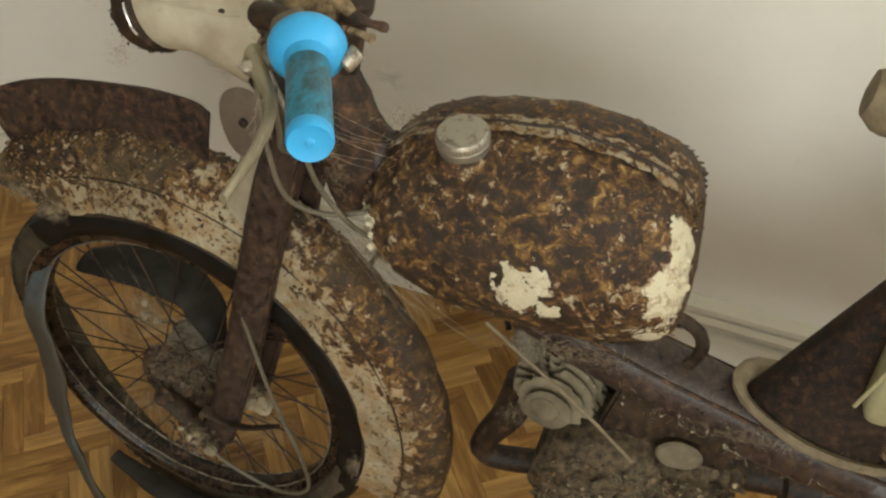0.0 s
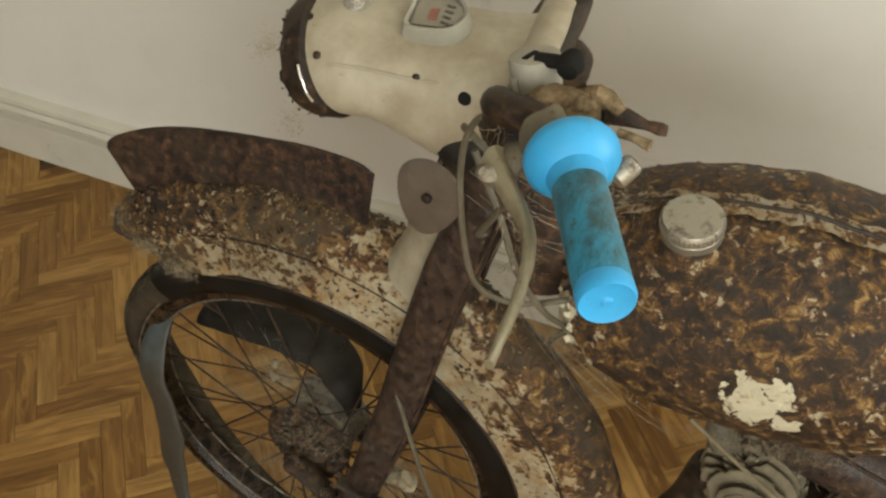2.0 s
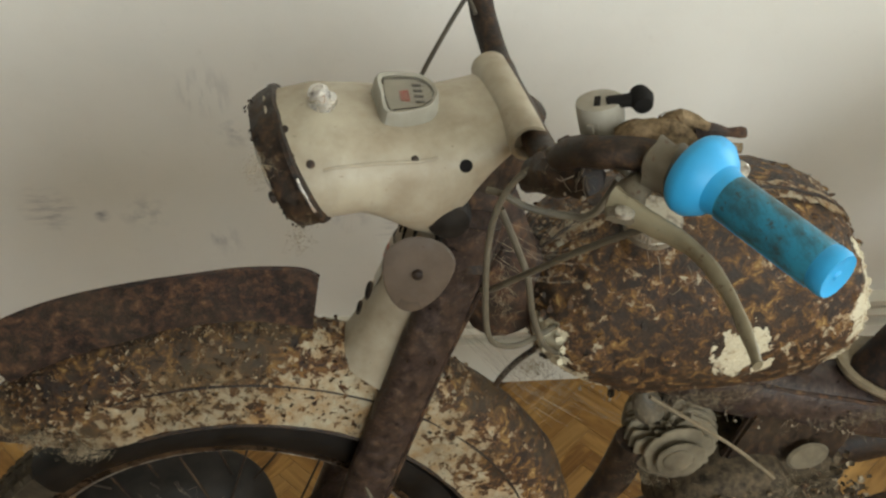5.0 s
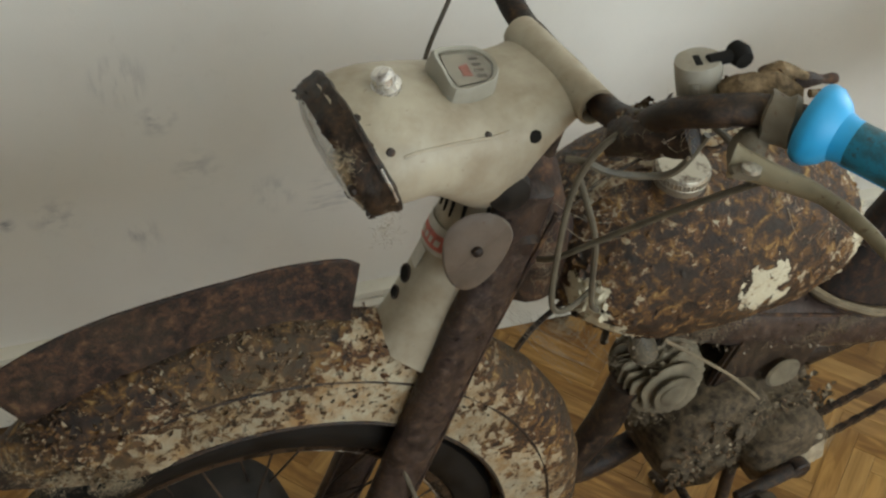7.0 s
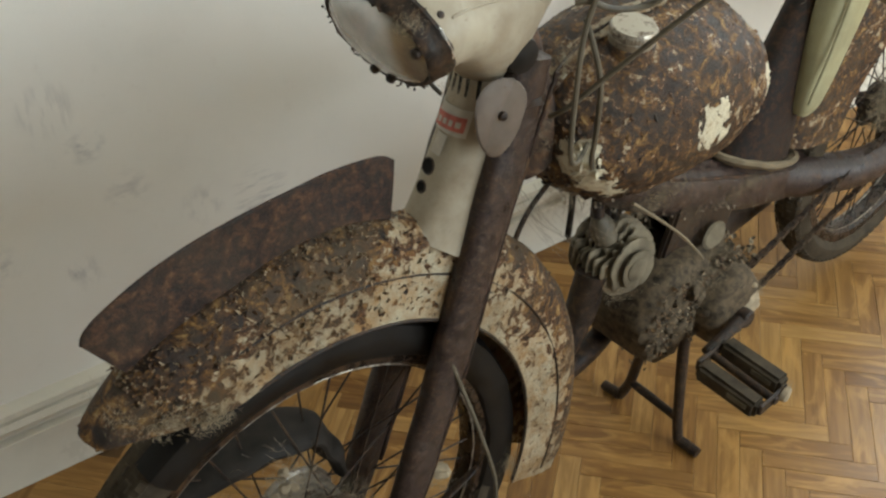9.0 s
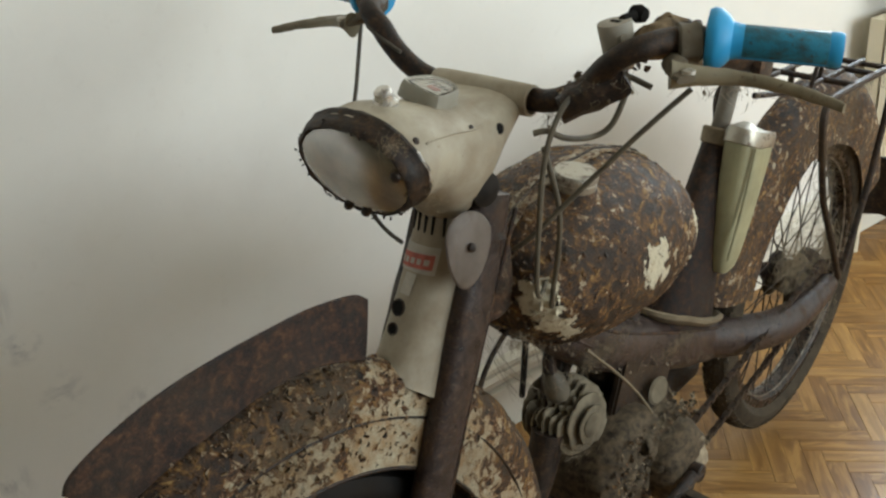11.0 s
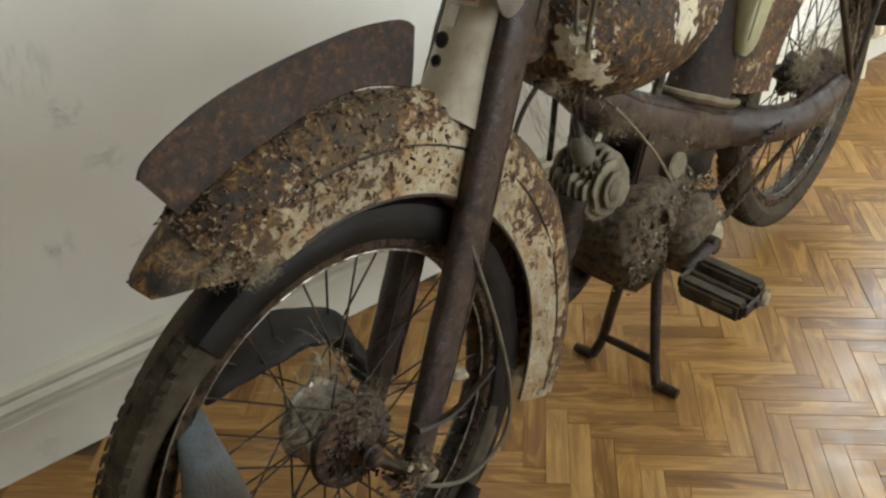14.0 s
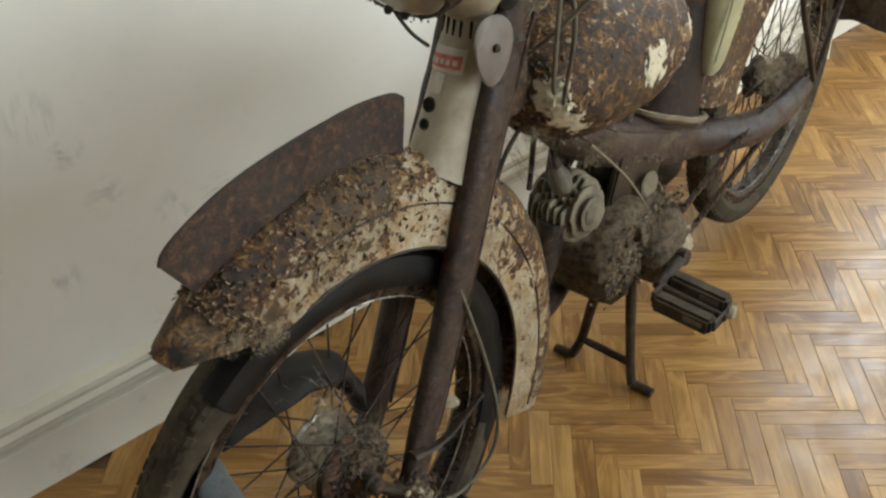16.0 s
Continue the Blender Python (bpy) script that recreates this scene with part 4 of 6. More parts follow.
for k in range(160):
    a = random.uniform(0, 2 * math.pi)
    q = lm @ V((LR + random.uniform(-0.005, 0.005)) * math.cos(a), (LR + random.uniform(-0.005, 0.005)) * math.sin(a), random.choice((random.uniform(-0.023, -0.018), random.uniform(-0.003, 0.004))))
    crumbs.append(rough(lathe([(0.0003, -0.0016), (random.uniform(0.0006, 0.0015), 0.0), (0.0004, 0.0015)], 5, along(q, q + V(random.uniform(-1, 1), random.uniform(-1, 1), random.uniform(-1, 1)))), 0.0008, 400, k))
tagged(hp("crumbling_rust", join(*crumbs), M_DARKRUST, bezel), kind="stuff")


def on_shell(x, ang, lift=0.0):
    """A place on the lamp's shell: ang in degrees, 90 is the top, 180 the side away from the wall."""
    t = radians(ang)
    v = [float(np.interp(x, [q[0] for q in stations], [q[k] for q in stations])) for k in range(6)]
    cy, cz = math.copysign(abs(math.cos(t)) ** (2 / v[4]), math.cos(t)), math.copysign(abs(math.sin(t)) ** (2 / v[4]), math.sin(t))
    return V(x - v[3] * cz * math.tan(radians(v[5])), OY + (v[2] + lift) * cy, v[1] + (v[3] + lift) * cz)


for x, ang, r in ((-0.522, 148, 0.0036), (-0.447, 148, 0.0032), (-0.531, 116, 0.0036)):
    q, o = on_shell(x, ang, -0.001), on_shell(x, ang, 0.02)
    hp("rivet_hole", lathe([(r, 0), (r * 0.9, 0.0018), (0.001, 0.0024)], 12, along(q, o)), M_DARKRUST, shell)
q, o = on_shell(-0.411, 168, -0.001), on_shell(-0.411, 168, 0.02)
hp("bolt_hole", join(lathe([(0.0056, 0), (0.0052, 0.0014), (0.003, 0.0018)], 20, along(q, o))), M_BLACK, shell, "dark bolt hole")
hp("side_seam", tube([on_shell(x, 155 - (x + 0.515) * 60, 0.0004) for x in np.linspace(-0.515, -0.43, 12)], 0.0012, 5, 1), M_CREAM, shell)
q = on_shell(-0.500, 95)
hp("switch_button", lathe([(0.012, -0.002), (0.0125, 0.002), (0.009, 0.005), (0.0085, 0.012), (0.006, 0.015), (0.001, 0.016)], 20, along(q, q + V(-0.30, -0.05, 1))), M_CHROME, shell, "chromed switch button")
roll = hp("rear_roll", rough(lathe([(0.009, 0.012), (0.0130, 0.0), (0.0155, 0.001), (0.0160, 0.020), (0.0165, 0.058), (0.0160, 0.096), (0.0155, 0.115), (0.0130, 0.116), (0.009, 0.104)], 28, along((-0.362, -0.058, 0.884), (-0.366, 0.058, 0.886))), 0.0006, 40), M_CREAM, shell, "rolled rear edge round the handlebar")
# speedometer window
sm = Matrix.Translation((-0.446, -0.004, 0.9045)) @ Matrix.Rotation(radians(3), 4, "Y") @ Matrix.Rotation(radians(14), 4, "X")
sp_out = [(x * 0.62, y * 0.68) for x, y in ((-0.036, -0.033), (0.012, -0.030), (0.030, -0.018), (0.037, 0.0), (0.030, 0.018), (0.012, 0.030), (-0.036, 0.033), (-0.040, 0.0))]
sp_in = [(x * 0.80, y * 0.78) for x, y in sp_out]
bz = []
for z0, k in ((-0.010, 1.06), (0.003, 1.0), (0.006, 0.93), (0.005, 0.82), (0.000, 0.80)):
    bz.append([sm @ q for q in spline([(x * k, y * k, z0) for x, y in sp_out], 4, True)])
speedo = hp("speedometer", skin(bz, False), M_SPEEDO, shell, "speedometer with grey-white plastic bezel")
hp("dial", plate(sp_in, 0.002, sm @ Matrix.Translation((0, 0, 0.0005))), M_PALE, speedo, "faded dial face")
hp("dial_mark", plate([(-0.008, -0.007), (-0.001, -0.008), (-0.001, 0.004), (-0.008, 0.003)], 0.001, sm @ Matrix.Translation((0, 0, 0.0022))), M_RED, speedo, "red dial marking")
for k in range(4):
    hp("dial_bar", plate([(0.003, -0.010 + k * 0.006), (0.010, -0.011 + k * 0.006), (0.010, -0.009 + k * 0.006), (0.003, -0.008 + k * 0.006)], 0.001, sm @ Matrix.Translation((0, 0, 0.0022))), M_CABLED, speedo)
hp("dial_glass", plate([(x * 1.03, y * 1.03) for x, y in sp_in], 0.0014, sm @ Matrix.Translation((0, 0, 0.0045))), M_CLEAR, speedo, "dusty glass over the dial")

# -- handlebar --
def other(p):
    """The mirrored place on the wall side of the twisted bar."""
    q = TWIST.inverted() @ Vector(p)
    return TWIST @ V(q.x, -q.y, q.z)


def side(s, *p):
    return other(p) if s > 0 else V(*p)


def bar(s):
    return [side(s, *p) for p in ((-0.356, -0.035, 0.884), (-0.352, -0.070, 0.886), (-0.350, -0.105, 0.902), (-0.348, -0.135, 0.932), (-0.336, -0.158, 0.947), (-0.304, -0.172, 0.951), (-0.268, -0.214, 0.950), (-0.229, -0.284, 0.947))]


BAR = Matrix.Translation((-0.008, 0, -0.006))


def gp(name, vf, material, parent=None, label="", sharp=0.6):
    """A part of the handlebar."""
    return fp(name, moved(vf, BAR), material, parent, label, sharp)


hb = gp("handlebar", rough(tube(bar(-1)[::-1] + bar(1), 0.0115, 14, 6), 0.0008, 50), M_DARKRUST, None, "rust-pitted tubular handlebar")
for s in (-1, 1):
    a, b = side(s, -0.281, -0.190, 0.951), side(s, -0.2245, -0.2925, 0.9455)
    gm = along(a, b)
    gl = (b - a).length
    grip = gp("grip", lathe([(0.013, -0.002), (0.0265, 0.0), (0.0285, 0.004), (0.0280, 0.010), (0.0225, 0.018), (0.0175, 0.022), (0.0158, 0.028), (0.0150, 0.06), (0.0150, gl - 0.012), (0.0158, gl - 0.010), (0.0160, gl - 0.003), (0.0148, gl), (0.0125, gl - 0.0010), (0.0035, gl - 0.0012), (0.0020, gl)], 40, gm), M_BLUE, hb, "bright blue plastic handlebar grip, grimy on the sleeve")
    ribs = []
    for i in range(26):
        z = 0.032 + i * (gl - 0.048) / 26
        ribs.append(tube([gm @ V(0.0152 * math.cos(t), 0.0152 * math.sin(t), z) for t in np.linspace(-0.32, 0.32, 5) - 1.9], 0.0008, 5, 1))
    gp("grip_ribs", join(*ribs), M_BLUEDIRT, grip, "fine moulded ribs")
    gp("grip_seam", tube([gm @ V(0.0159 * math.cos(-1.9 + s * 0.36), 0.0159 * math.sin(-1.9 + s * 0.36), z) for z in (0.030, gl * 0.5, gl - 0.012)], 0.0006, 6, 1), M_BLUE, grip)
    gp("grip_sleeve", lathe([(0.0152, 0.030), (0.0157, 0.032), (0.0157, gl - 0.013), (0.0152, gl - 0.012)], 40, gm), M_BLUEDIRT, grip, "grime-darkened blue sleeve")
    # lever bracket and lever
    gp("lever_clamp", rough(join(lathe([(0.013, 0), (0.0165, 0.002), (0.0165, 0.014), (0.018, 0.018), (0.015, 0.022)], 20, along(side(s, -0.305, -0.174, 0.949), side(s, -0.288, -0.190, 0.950))), tube([side(s, -0.309, -0.174, 0.936), side(s, -0.323, -0.188, 0.929), side(s, -0.329, -0.202, 0.925)], [0.012, 0.012, 0.009], 10, 4, squash=0.6)), 0.0042, 70), M_CLAMP, hb, "dusty cast lever clamp, crusted and pitted")
    lv = spline([side(s, -0.331, -0.186, 0.926), side(s, -0.313, -0.206, 0.925), side(s, -0.290, -0.234, 0.923), side(s, -0.279, -0.268, 0.919), side(s, -0.276, -0.302, 0.914), side(s, -0.276, -0.324, 0.910)], 6)
    if s > 0:
        lv = [lv[0] + 1.28 * (q - lv[0]) + V(0, 0, -0.10 * (q - lv[0]).length) for q in lv]
    lever = gp("lever", rough(tube(lv, [0.0085, 0.0058, 0.0042, 0.0037, 0.0032, 0.0028], 16, 1, squash=1.6), 0.0010, 90), M_LEVER, hb, "dull cast-aluminium brake lever with green-brown patina")
    gp("pivot_screw", lathe([(0.0065, 0), (0.0065, 0.003), (0.003, 0.0045)], 14, along(side(s, -0.327, -0.202, 0.929), side(s, -0.327, -0.202, 1.0))), M_ALU, lever)
# dip switch box and its knob, on the side away from the wall
SW = along((-0.327, -0.124, 0.950), (-0.334, -0.119, 0.99))
sb = gp("switch_box", rough(join(lathe([(0.011, -0.030), (0.0140, -0.026), (0.0150, -0.012), (0.0160, 0.002), (0.0165, 0.012), (0.0160, 0.0150), (0.0130, 0.0158), (0.001, 0.0160)], 32, SW), block(0.020, 0.010, 0.028, 0.003, SW @ Matrix.Translation((0.009, 0, -0.006)), 2)), 0.0006, 60), M_SWITCH, hb, "dusty pale grey light switch can")
gp("switch_slot", block(0.013, 0.0045, 0.002, 0.0005, SW @ Matrix.Translation((0.003, 0, 0.0157)) @ Matrix.Rotation(radians(20), 4, "Z")), M_BLACK, sb)
gp("switch_lever", join(rod((-0.326, -0.128, 0.966), (-0.308, -0.130, 0.969), 0.0048, 10), lathe([(0.001, -0.009), (0.0065, -0.0075), (0.0088, 0.0), (0.0065, 0.0075), (0.001, 0.009)], 16, along((-0.303, -0.130, 0.969), (-0.303, -0.08, 0.975)))), M_BLACK, sb, "black ball-ended switch lever")
# crusted twist clamp, rusty choke lever, stub and barrel behind the grip
gp("twist_clamp", rough(tube([(-0.322, -0.146, 0.944), (-0.300, -0.154, 0.949), (-0.274, -0.158, 0.949)], [0.013, 0.017, 0.012], 16, 5), 0.005, 75), M_CRUSTY, hb, "crumbling dust-caked clamp")
gp("clamp_arm", rough(tube([(-0.300, -0.150, 0.955), (-0.280, -0.146, 0.960), (-0.262, -0.152, 0.957)], [0.006, 0.008, 0.006], 12, 4), 0.003, 90), M_CRUSTY, hb, "dust-caked arm of the clamp")
gp("choke_lever", rough(tube([(-0.272, -0.154, 0.955), (-0.262, -0.153, 0.956), (-0.254, -0.153, 0.955), (-0.247, -0.153, 0.954), (-0.239, -0.153, 0.953), (-0.235, -0.153, 0.953)], [0.0055, 0.0060, 0.0048, 0.0030, 0.0042, 0.0034], 10, 4), 0.0007, 80), M_PLATERUST, hb, "short rusty lever with a knobbed end")
gp("stub", rough(tube([(-0.262, -0.162, 0.951), (-0.250, -0.163, 0.950), (-0.241, -0.165, 0.949)], [0.0030, 0.0026, 0.0036], 8, 3), 0.0006, 80), M_CRUSTY, hb, "short dusty stub of metal")
brl = gp("cable_barrel", rough(lathe([(0.005, 0.0), (0.0068, 0.002), (0.0070, 0.014), (0.0060, 0.016), (0.0046, 0.0155), (0.0042, 0.010)], 20, along((-0.254, -0.190, 0.938), (-0.244, -0.178, 0.948))), 0.0004, 80), M_CAP, hb, "dull metal cable barrel")
gp("barrel_plug", lathe([(0.0048, 0.008), (0.0048, 0.0165), (0.001, 0.017)], 14, along((-0.254, -0.190, 0.938), (-0.244, -0.178, 0.948))), M_DARKRUST, brl)
gp("bar_bracket", rough(tube([(-0.366, -0.092, 0.884), (-0.350, -0.116, 0.900), (-0.334, -0.140, 0.916)], [0.014, 0.017, 0.014], 12, 4), 0.005, 60), M_DARKRUST, hb, "rusted clamp under the bar")

# -- control cables --
CABLES = [
    (0.0027, M_CABLE, [(-0.350, -0.110, 0.905), (-0.385, -0.104, 0.885), (-0.402, -0.098, 0.840), (-0.405, -0.095, 0.770), (-0.398, -0.088, 0.705), (-0.370, -0.070, 0.676), (-0.330, -0.045, 0.672)], "grey cable looping from bar to frame"),
    (0.0030, M_CABLE, [(-0.318, -0.128, 0.895), (-0.330, -0.120, 0.860), (-0.345, -0.108, 0.848), (-0.375, -0.100, 0.852), (-0.395, -0.094, 0.862), (-0.405, -0.085, 0.86)], "grey cable bent in a hook"),
    (0.0028, M_CABLE, [(-0.395, -0.090, 0.845), (-0.372, -0.092, 0.780), (-0.362, -0.085, 0.725), (-0.345, -0.066, 0.670), (-0.325, -0.05, 0.64)], "thin grey cable"),
    (0.0027, M_CABLE, [(-0.318, -0.196, 0.905), (-0.345, -0.160, 0.860), (-0.375, -0.115, 0.800), (-0.398, -0.082, 0.755), (-0.402, -0.060, 0.735)], "straight dusty brake cable"),
    (0.0030, M_CABLE, [(-0.365, -0.102, 0.905), (-0.340, -0.118, 0.915), (-0.318, -0.128, 0.905), (-0.305, -0.145, 0.895)], "short grey cable over the bar"),
    (0.0023, M_CABLED, [tuple(other((-0.322, -0.188, 0.918))), (-0.375, 0.190, 0.900), (-0.408, 0.160, 0.864), (-0.440, 0.135, 0.815), (-0.447, 0.120, 0.770), (-0.442, 0.090, 0.733), (-0.440, 0.060, 0.720)], "brake cable on the wall side"),
    (0.0021, M_CABLED, [tuple(other((-0.322, -0.180, 0.925))), (-0.395, 0.150, 0.925), (-0.390, 0.108, 0.905)], "short cable on the wall side"),
]
for r, mat, pts, lab in CABLES:
    fp("control_cable", tube(pts, r, 8, 8), mat, None, lab)
fp("brake_cable", tube([(-0.510, -0.048, 0.470), (-0.480, -0.062, 0.360), (-0.452, -0.062, 0.250), (-0.457, -0.056, 0.178), (-0.510, -0.052, 0.148), (-0.570, -0.055, 0.172), (-0.602, -0.058, 0.200)], 0.0026, 8, 8), M_CABLE, None, "pale brake cable looping to the hub")
fp("brake_arm", rough(tube([(-0.600, -0.050, 0.270), (-0.545, -0.055, 0.265), (-0.480, -0.060, 0.300)], [0.010, 0.006, 0.004], 8, 5, squash=0.5), 0.001, 60), M_DARKRUST, None, "rusty brake arm")

# -- fuel tank --
TS = [(-0.351, 0.672, 0.645, 0.042), (-0.346, 0.691, 0.624, 0.064), (-0.333, 0.713, 0.600, 0.083), (-0.306, 0.737, 0.575, 0.098), (-0.270, 0.751, 0.552, 0.107), (-0.220, 0.761, 0.538, 0.113), (-0.160, 0.764, 0.531, 0.114), (-0.100, 0.752, 0.530, 0.111), (-0.066, 0.738, 0.534, 0.106), (-0.044, 0.724, 0.542, 0.098), (-0.032, 0.708, 0.553, 0.086), (-0.025, 0.686, 0.572, 0.062), (-0.022, 0.662, 0.600, 0.028)]


def tank_ring(s, n=72):
    x, zt, zb, hw = (float(np.interp(s, range(len(TS)), [q[k] for q in TS])) for k in range(4))
    zc = min(max(0.645, zb + 0.4 * (zt - zb)), zt - 0.3 * (zt - zb))
    out = []
    for j in range(n):
        t = 2 * math.pi * j / n
        p = 2.15 if math.sin(t) > 0 else 1.88
        cy, cz = math.copysign(abs(math.cos(t)) ** (2 / p), math.cos(t)), math.copysign(abs(math.sin(t)) ** (2 / p), math.sin(t))
        q = V(x, hw * cy, zc + (zt - zc if cz > 0 else zc - zb) * cz)
        q += 0.0022 * noise.noise_vector(q * 26) + 0.0011 * noise.noise_vector(q * 95)
        out.append(q)
    return out


tank = mp("fuel_tank", skin([tank_ring(s) for s in np.linspace(0, len(TS) - 1, 89)]), M_TANK, None, "egg-shaped fuel tank, deeply rusted with scraps of cream paint", sharp=1.3)


def tank_top(x, y=0.0, lift=0.0):
    k = float(np.interp(x, [q[0] for q in TS], range(len(TS))))
    zt, zb, hw = (float(np.interp(k, range(len(TS)), [q[c] for q in TS])) for c in (1, 2, 3))
    zc = min(max(0.645, zb + 0.4 * (zt - zb)), zt - 0.3 * (zt - zb))
    return V(x, y, zc + (zt - zc) * (1 - min(0.99, abs(y) / hw) ** 2.15) ** (1 / 2.15) + lift)


seam_x = np.linspace(-0.335, -0.034, 70)
mp("top_seam", rough(tube([tank_top(x, -0.010 - 0.03 * (x + 0.2), 0.0030) for x in seam_x], 0.0020, 6, 1), 0.0012, 80), M_DARKRUST, tank, "raised dark seam along the tank")
for y0, y1 in ((-0.021, -0.0105), (-0.009, 0.001)):
    rows = []
    for x in seam_x:
        e0, e1 = 0.006 * noise.noise(V(x * 60, y0 * 90, 1)), 0.005 * noise.noise(V(x * 70, y1 * 90, 4))
        rows.append([tank_top(x, y0 + e0 + (y1 + e1 - y0 - e0) * w - 0.03 * (x + 0.2), 0.0022) for w in (0, 0.33, 0.66, 1)])
    mp("top_strip", rough(sheet(rows, 0.0014), 0.0009, 110), M_STRIP, tank, "pale dusty paint strip along the seam")
cm = along(V(-0.246, -0.041, 0.7555), V(-0.246 - 0.04, -0.041 - 0.12, 1.7555)) @ Matrix.Diagonal((0.94, 0.94, 1, 1))
cap = mp("filler_cap", lathe([(0.020, -0.010), (0.0260, -0.006), (0.0268, 0.0), (0.0268, 0.004), (0.0258, 0.0048), (0.0268, 0.0056), (0.0268, 0.012), (0.0248, 0.0152), (0.001, 0.0158)], 48, cm), M_CAP, tank, "dull aluminium screw filler cap")
mp("cap_ridges", join(*[rod(cm @ V(0.0268 * math.cos(t), 0.0268 * math.sin(t), 0.0062), cm @ V(0.0266 * math.cos(t), 0.0266 * math.sin(t), 0.0122), 0.0009, 6) for t in (2 * math.pi * k / 44 for k in range(44))]), M_CAP, cap, "fine ridges round the cap")
mp("filler_neck", rough(lathe([(0.034, -0.020), (0.030, -0.010), (0.0275, -0.004), (0.025, -0.003)], 40, cm), 0.001, 60), M_TANK, tank, "rusty filler neck")
mp("tank_tap", rough(tube([(-0.040, -0.004, 0.550), (-0.012, -0.004, 0.534), (-0.002, -0.004, 0.512), (-0.010, -0.004, 0.484), (-0.030, -0.004, 0.462)], 0.0075, 10, 6), 0.0008, 60), M_DARKRUST, tank, "bent brown fuel pipe behind the tank")
mp("fuel_hose", tube([(-0.270, -0.006, 0.618), (-0.322, -0.012, 0.592), (-0.352, -0.012, 0.568), (-0.370, -0.012, 0.540), (-0.376, -0.010, 0.505), (-0.372, -0.006, 0.470)], 0.0032, 8, 8), M_DARKRUST, tank, "stiff dark hose bent down from the tank front")

# -- frame: pressed beam that sweeps from the head under the tank to the rear axle --
BEAM = [(-0.370, 0.710, 0.028, 0.030), (-0.305, 0.635, 0.030, 0.030), (-0.245, 0.575, 0.031, 0.029), (-0.175, 0.520, 0.034, 0.032), (-0.090, 0.472, 0.036, 0.036), (0.020, 0.426, 0.039, 0.039), (0.120, 0.388, 0.041, 0.040), (0.220, 0.356, 0.040, 0.039), (0.310, 0.334, 0.035, 0.036)]
bp = spline([(x, 0, z) for x, z, _, _ in BEAM], 6)
rings = []
for i, q in enumerate(bp):
    s = i / (len(bp) - 1) * (len(BEAM) - 1)
    hw, hh = (float(np.interp(s, range(len(BEAM)), [b[k] for b in BEAM])) for k in (2, 3))
    ahead = (bp[min(i + 1, len(bp) - 1)] - bp[max(i - 1, 0)]).normalized()
    up = V(0, 1, 0).cross(ahead) * -1
    rings.append([q + hw * math.copysign(abs(math.cos(t)) ** 0.85, math.cos(t)) * V(0, 1, 0) + hh * math.copysign(abs(math.sin(t)) ** 0.85, math.sin(t)) * up for t in (2 * math.pi * j / 28 for j in range(28))])
beam = mp("frame_beam", rough(skin(rings), 0.0014, 26), M_FRAME, None, "brown rusted pressed-steel frame beam")
for s in (-1, 1):
    mp("weld_flange", rough(tube([q + V(0, s * 0.0315, -0.004) for q in bp[8:-4]], 0.0030, 6, 1), 0.001, 50), M_FRAME, beam)
    mp("pressed_ridge", rough(tube([rings[k][7 + s * 4] for k in range(6, len(rings) - 5)], 0.0026, 6, 1), 0.0012, 60), M_PLATERUST, beam, "rust-edged ridge pressed into the beam")
    mp("chainstay", rough(tube([(0.16, s * 0.006, 0.380), (0.25, s * 0.024, 0.350), (0.36, s * 0.058, 0.332), (0.46, s * 0.072, 0.332), (0.573, s * 0.072, 0.343)], [0.026, 0.033, 0.031, 0.026, 0.018], 16, 6), 0.001, 40), M_FRAME, beam, "rusty rear fork arm")
mp("head_tube", rough(lathe([(0.024, 0), (0.030, 0.004), (0.030, 0.016), (0.026, 0.020), (0.026, 0.130), (0.030, 0.134), (0.030, 0.146), (0.022, 0.150)], 24, along((-0.404, 0, 0.730), (-0.368, 0, 0.88))), 0.0012, 40), M_DARKRUST, beam, "dark head tube")
mp("head_gusset", rough(tube([(-0.404, -0.004, 0.810), (-0.390, -0.004, 0.750), (-0.374, -0.004, 0.690), (-0.362, -0.004, 0.640)], [0.026, 0.034, 0.036, 0.034], 20, 5, squash=1.15), 0.003, 34), M_PLATERUST, beam, "dark rusted head gusset")

# seat tube: tapered sheet-metal boot with a pale gasket at its foot
rings = []
for x, z, a, b in ((0.130, 0.418, 0.084, 0.044), (0.141, 0.446, 0.070, 0.039), (0.155, 0.490, 0.052, 0.034), (0.169, 0.548, 0.037, 0.029), (0.182, 0.608, 0.026, 0.022), (0.195, 0.660, 0.021, 0.020), (0.203, 0.692, 0.019, 0.019)):
    rings.append([V(x + a * math.cos(t), b * math.sin(t), z - 0.35 * a * math.cos(t)) for t in (2 * math.pi * j / 32 for j in range(32))])
seat_tube = mp("seat_tube", rough(skin([spline([r[j] for r in rings], 4) for j in range(32)], False, True), 0.001, 30), M_BOOT, None, "tapered dark brown sheet-metal seat tube", sharp=1.0)
mp("gasket", rough(tube([V(0.131 + 0.089 * math.cos(t), 0.048 * math.sin(t), 0.433 - 0.36 * 0.089 * math.cos(t)) for t in (2 * math.pi * j / 28 for j in range(28))], 0.012, 8, 1, True, 0.5), 0.002, 50), M_GASKET, seat_tube, "yellowed rubber gasket round the foot")
mp("tube_clamp", lathe([(0.021, 0), (0.0235, 0.002), (0.0235, 0.022), (0.021, 0.024)], 24, along((0.198, 0, 0.680), (0.207, 0, 0.712))), M_GASKET, seat_tube, "pale clamp band")
seat_post = mp("seat_post", rod((0.196, 0, 0.675), (0.240, 0, 0.800), 0.013, 16), M_DULL, None, "grey steel seat post without a seat")
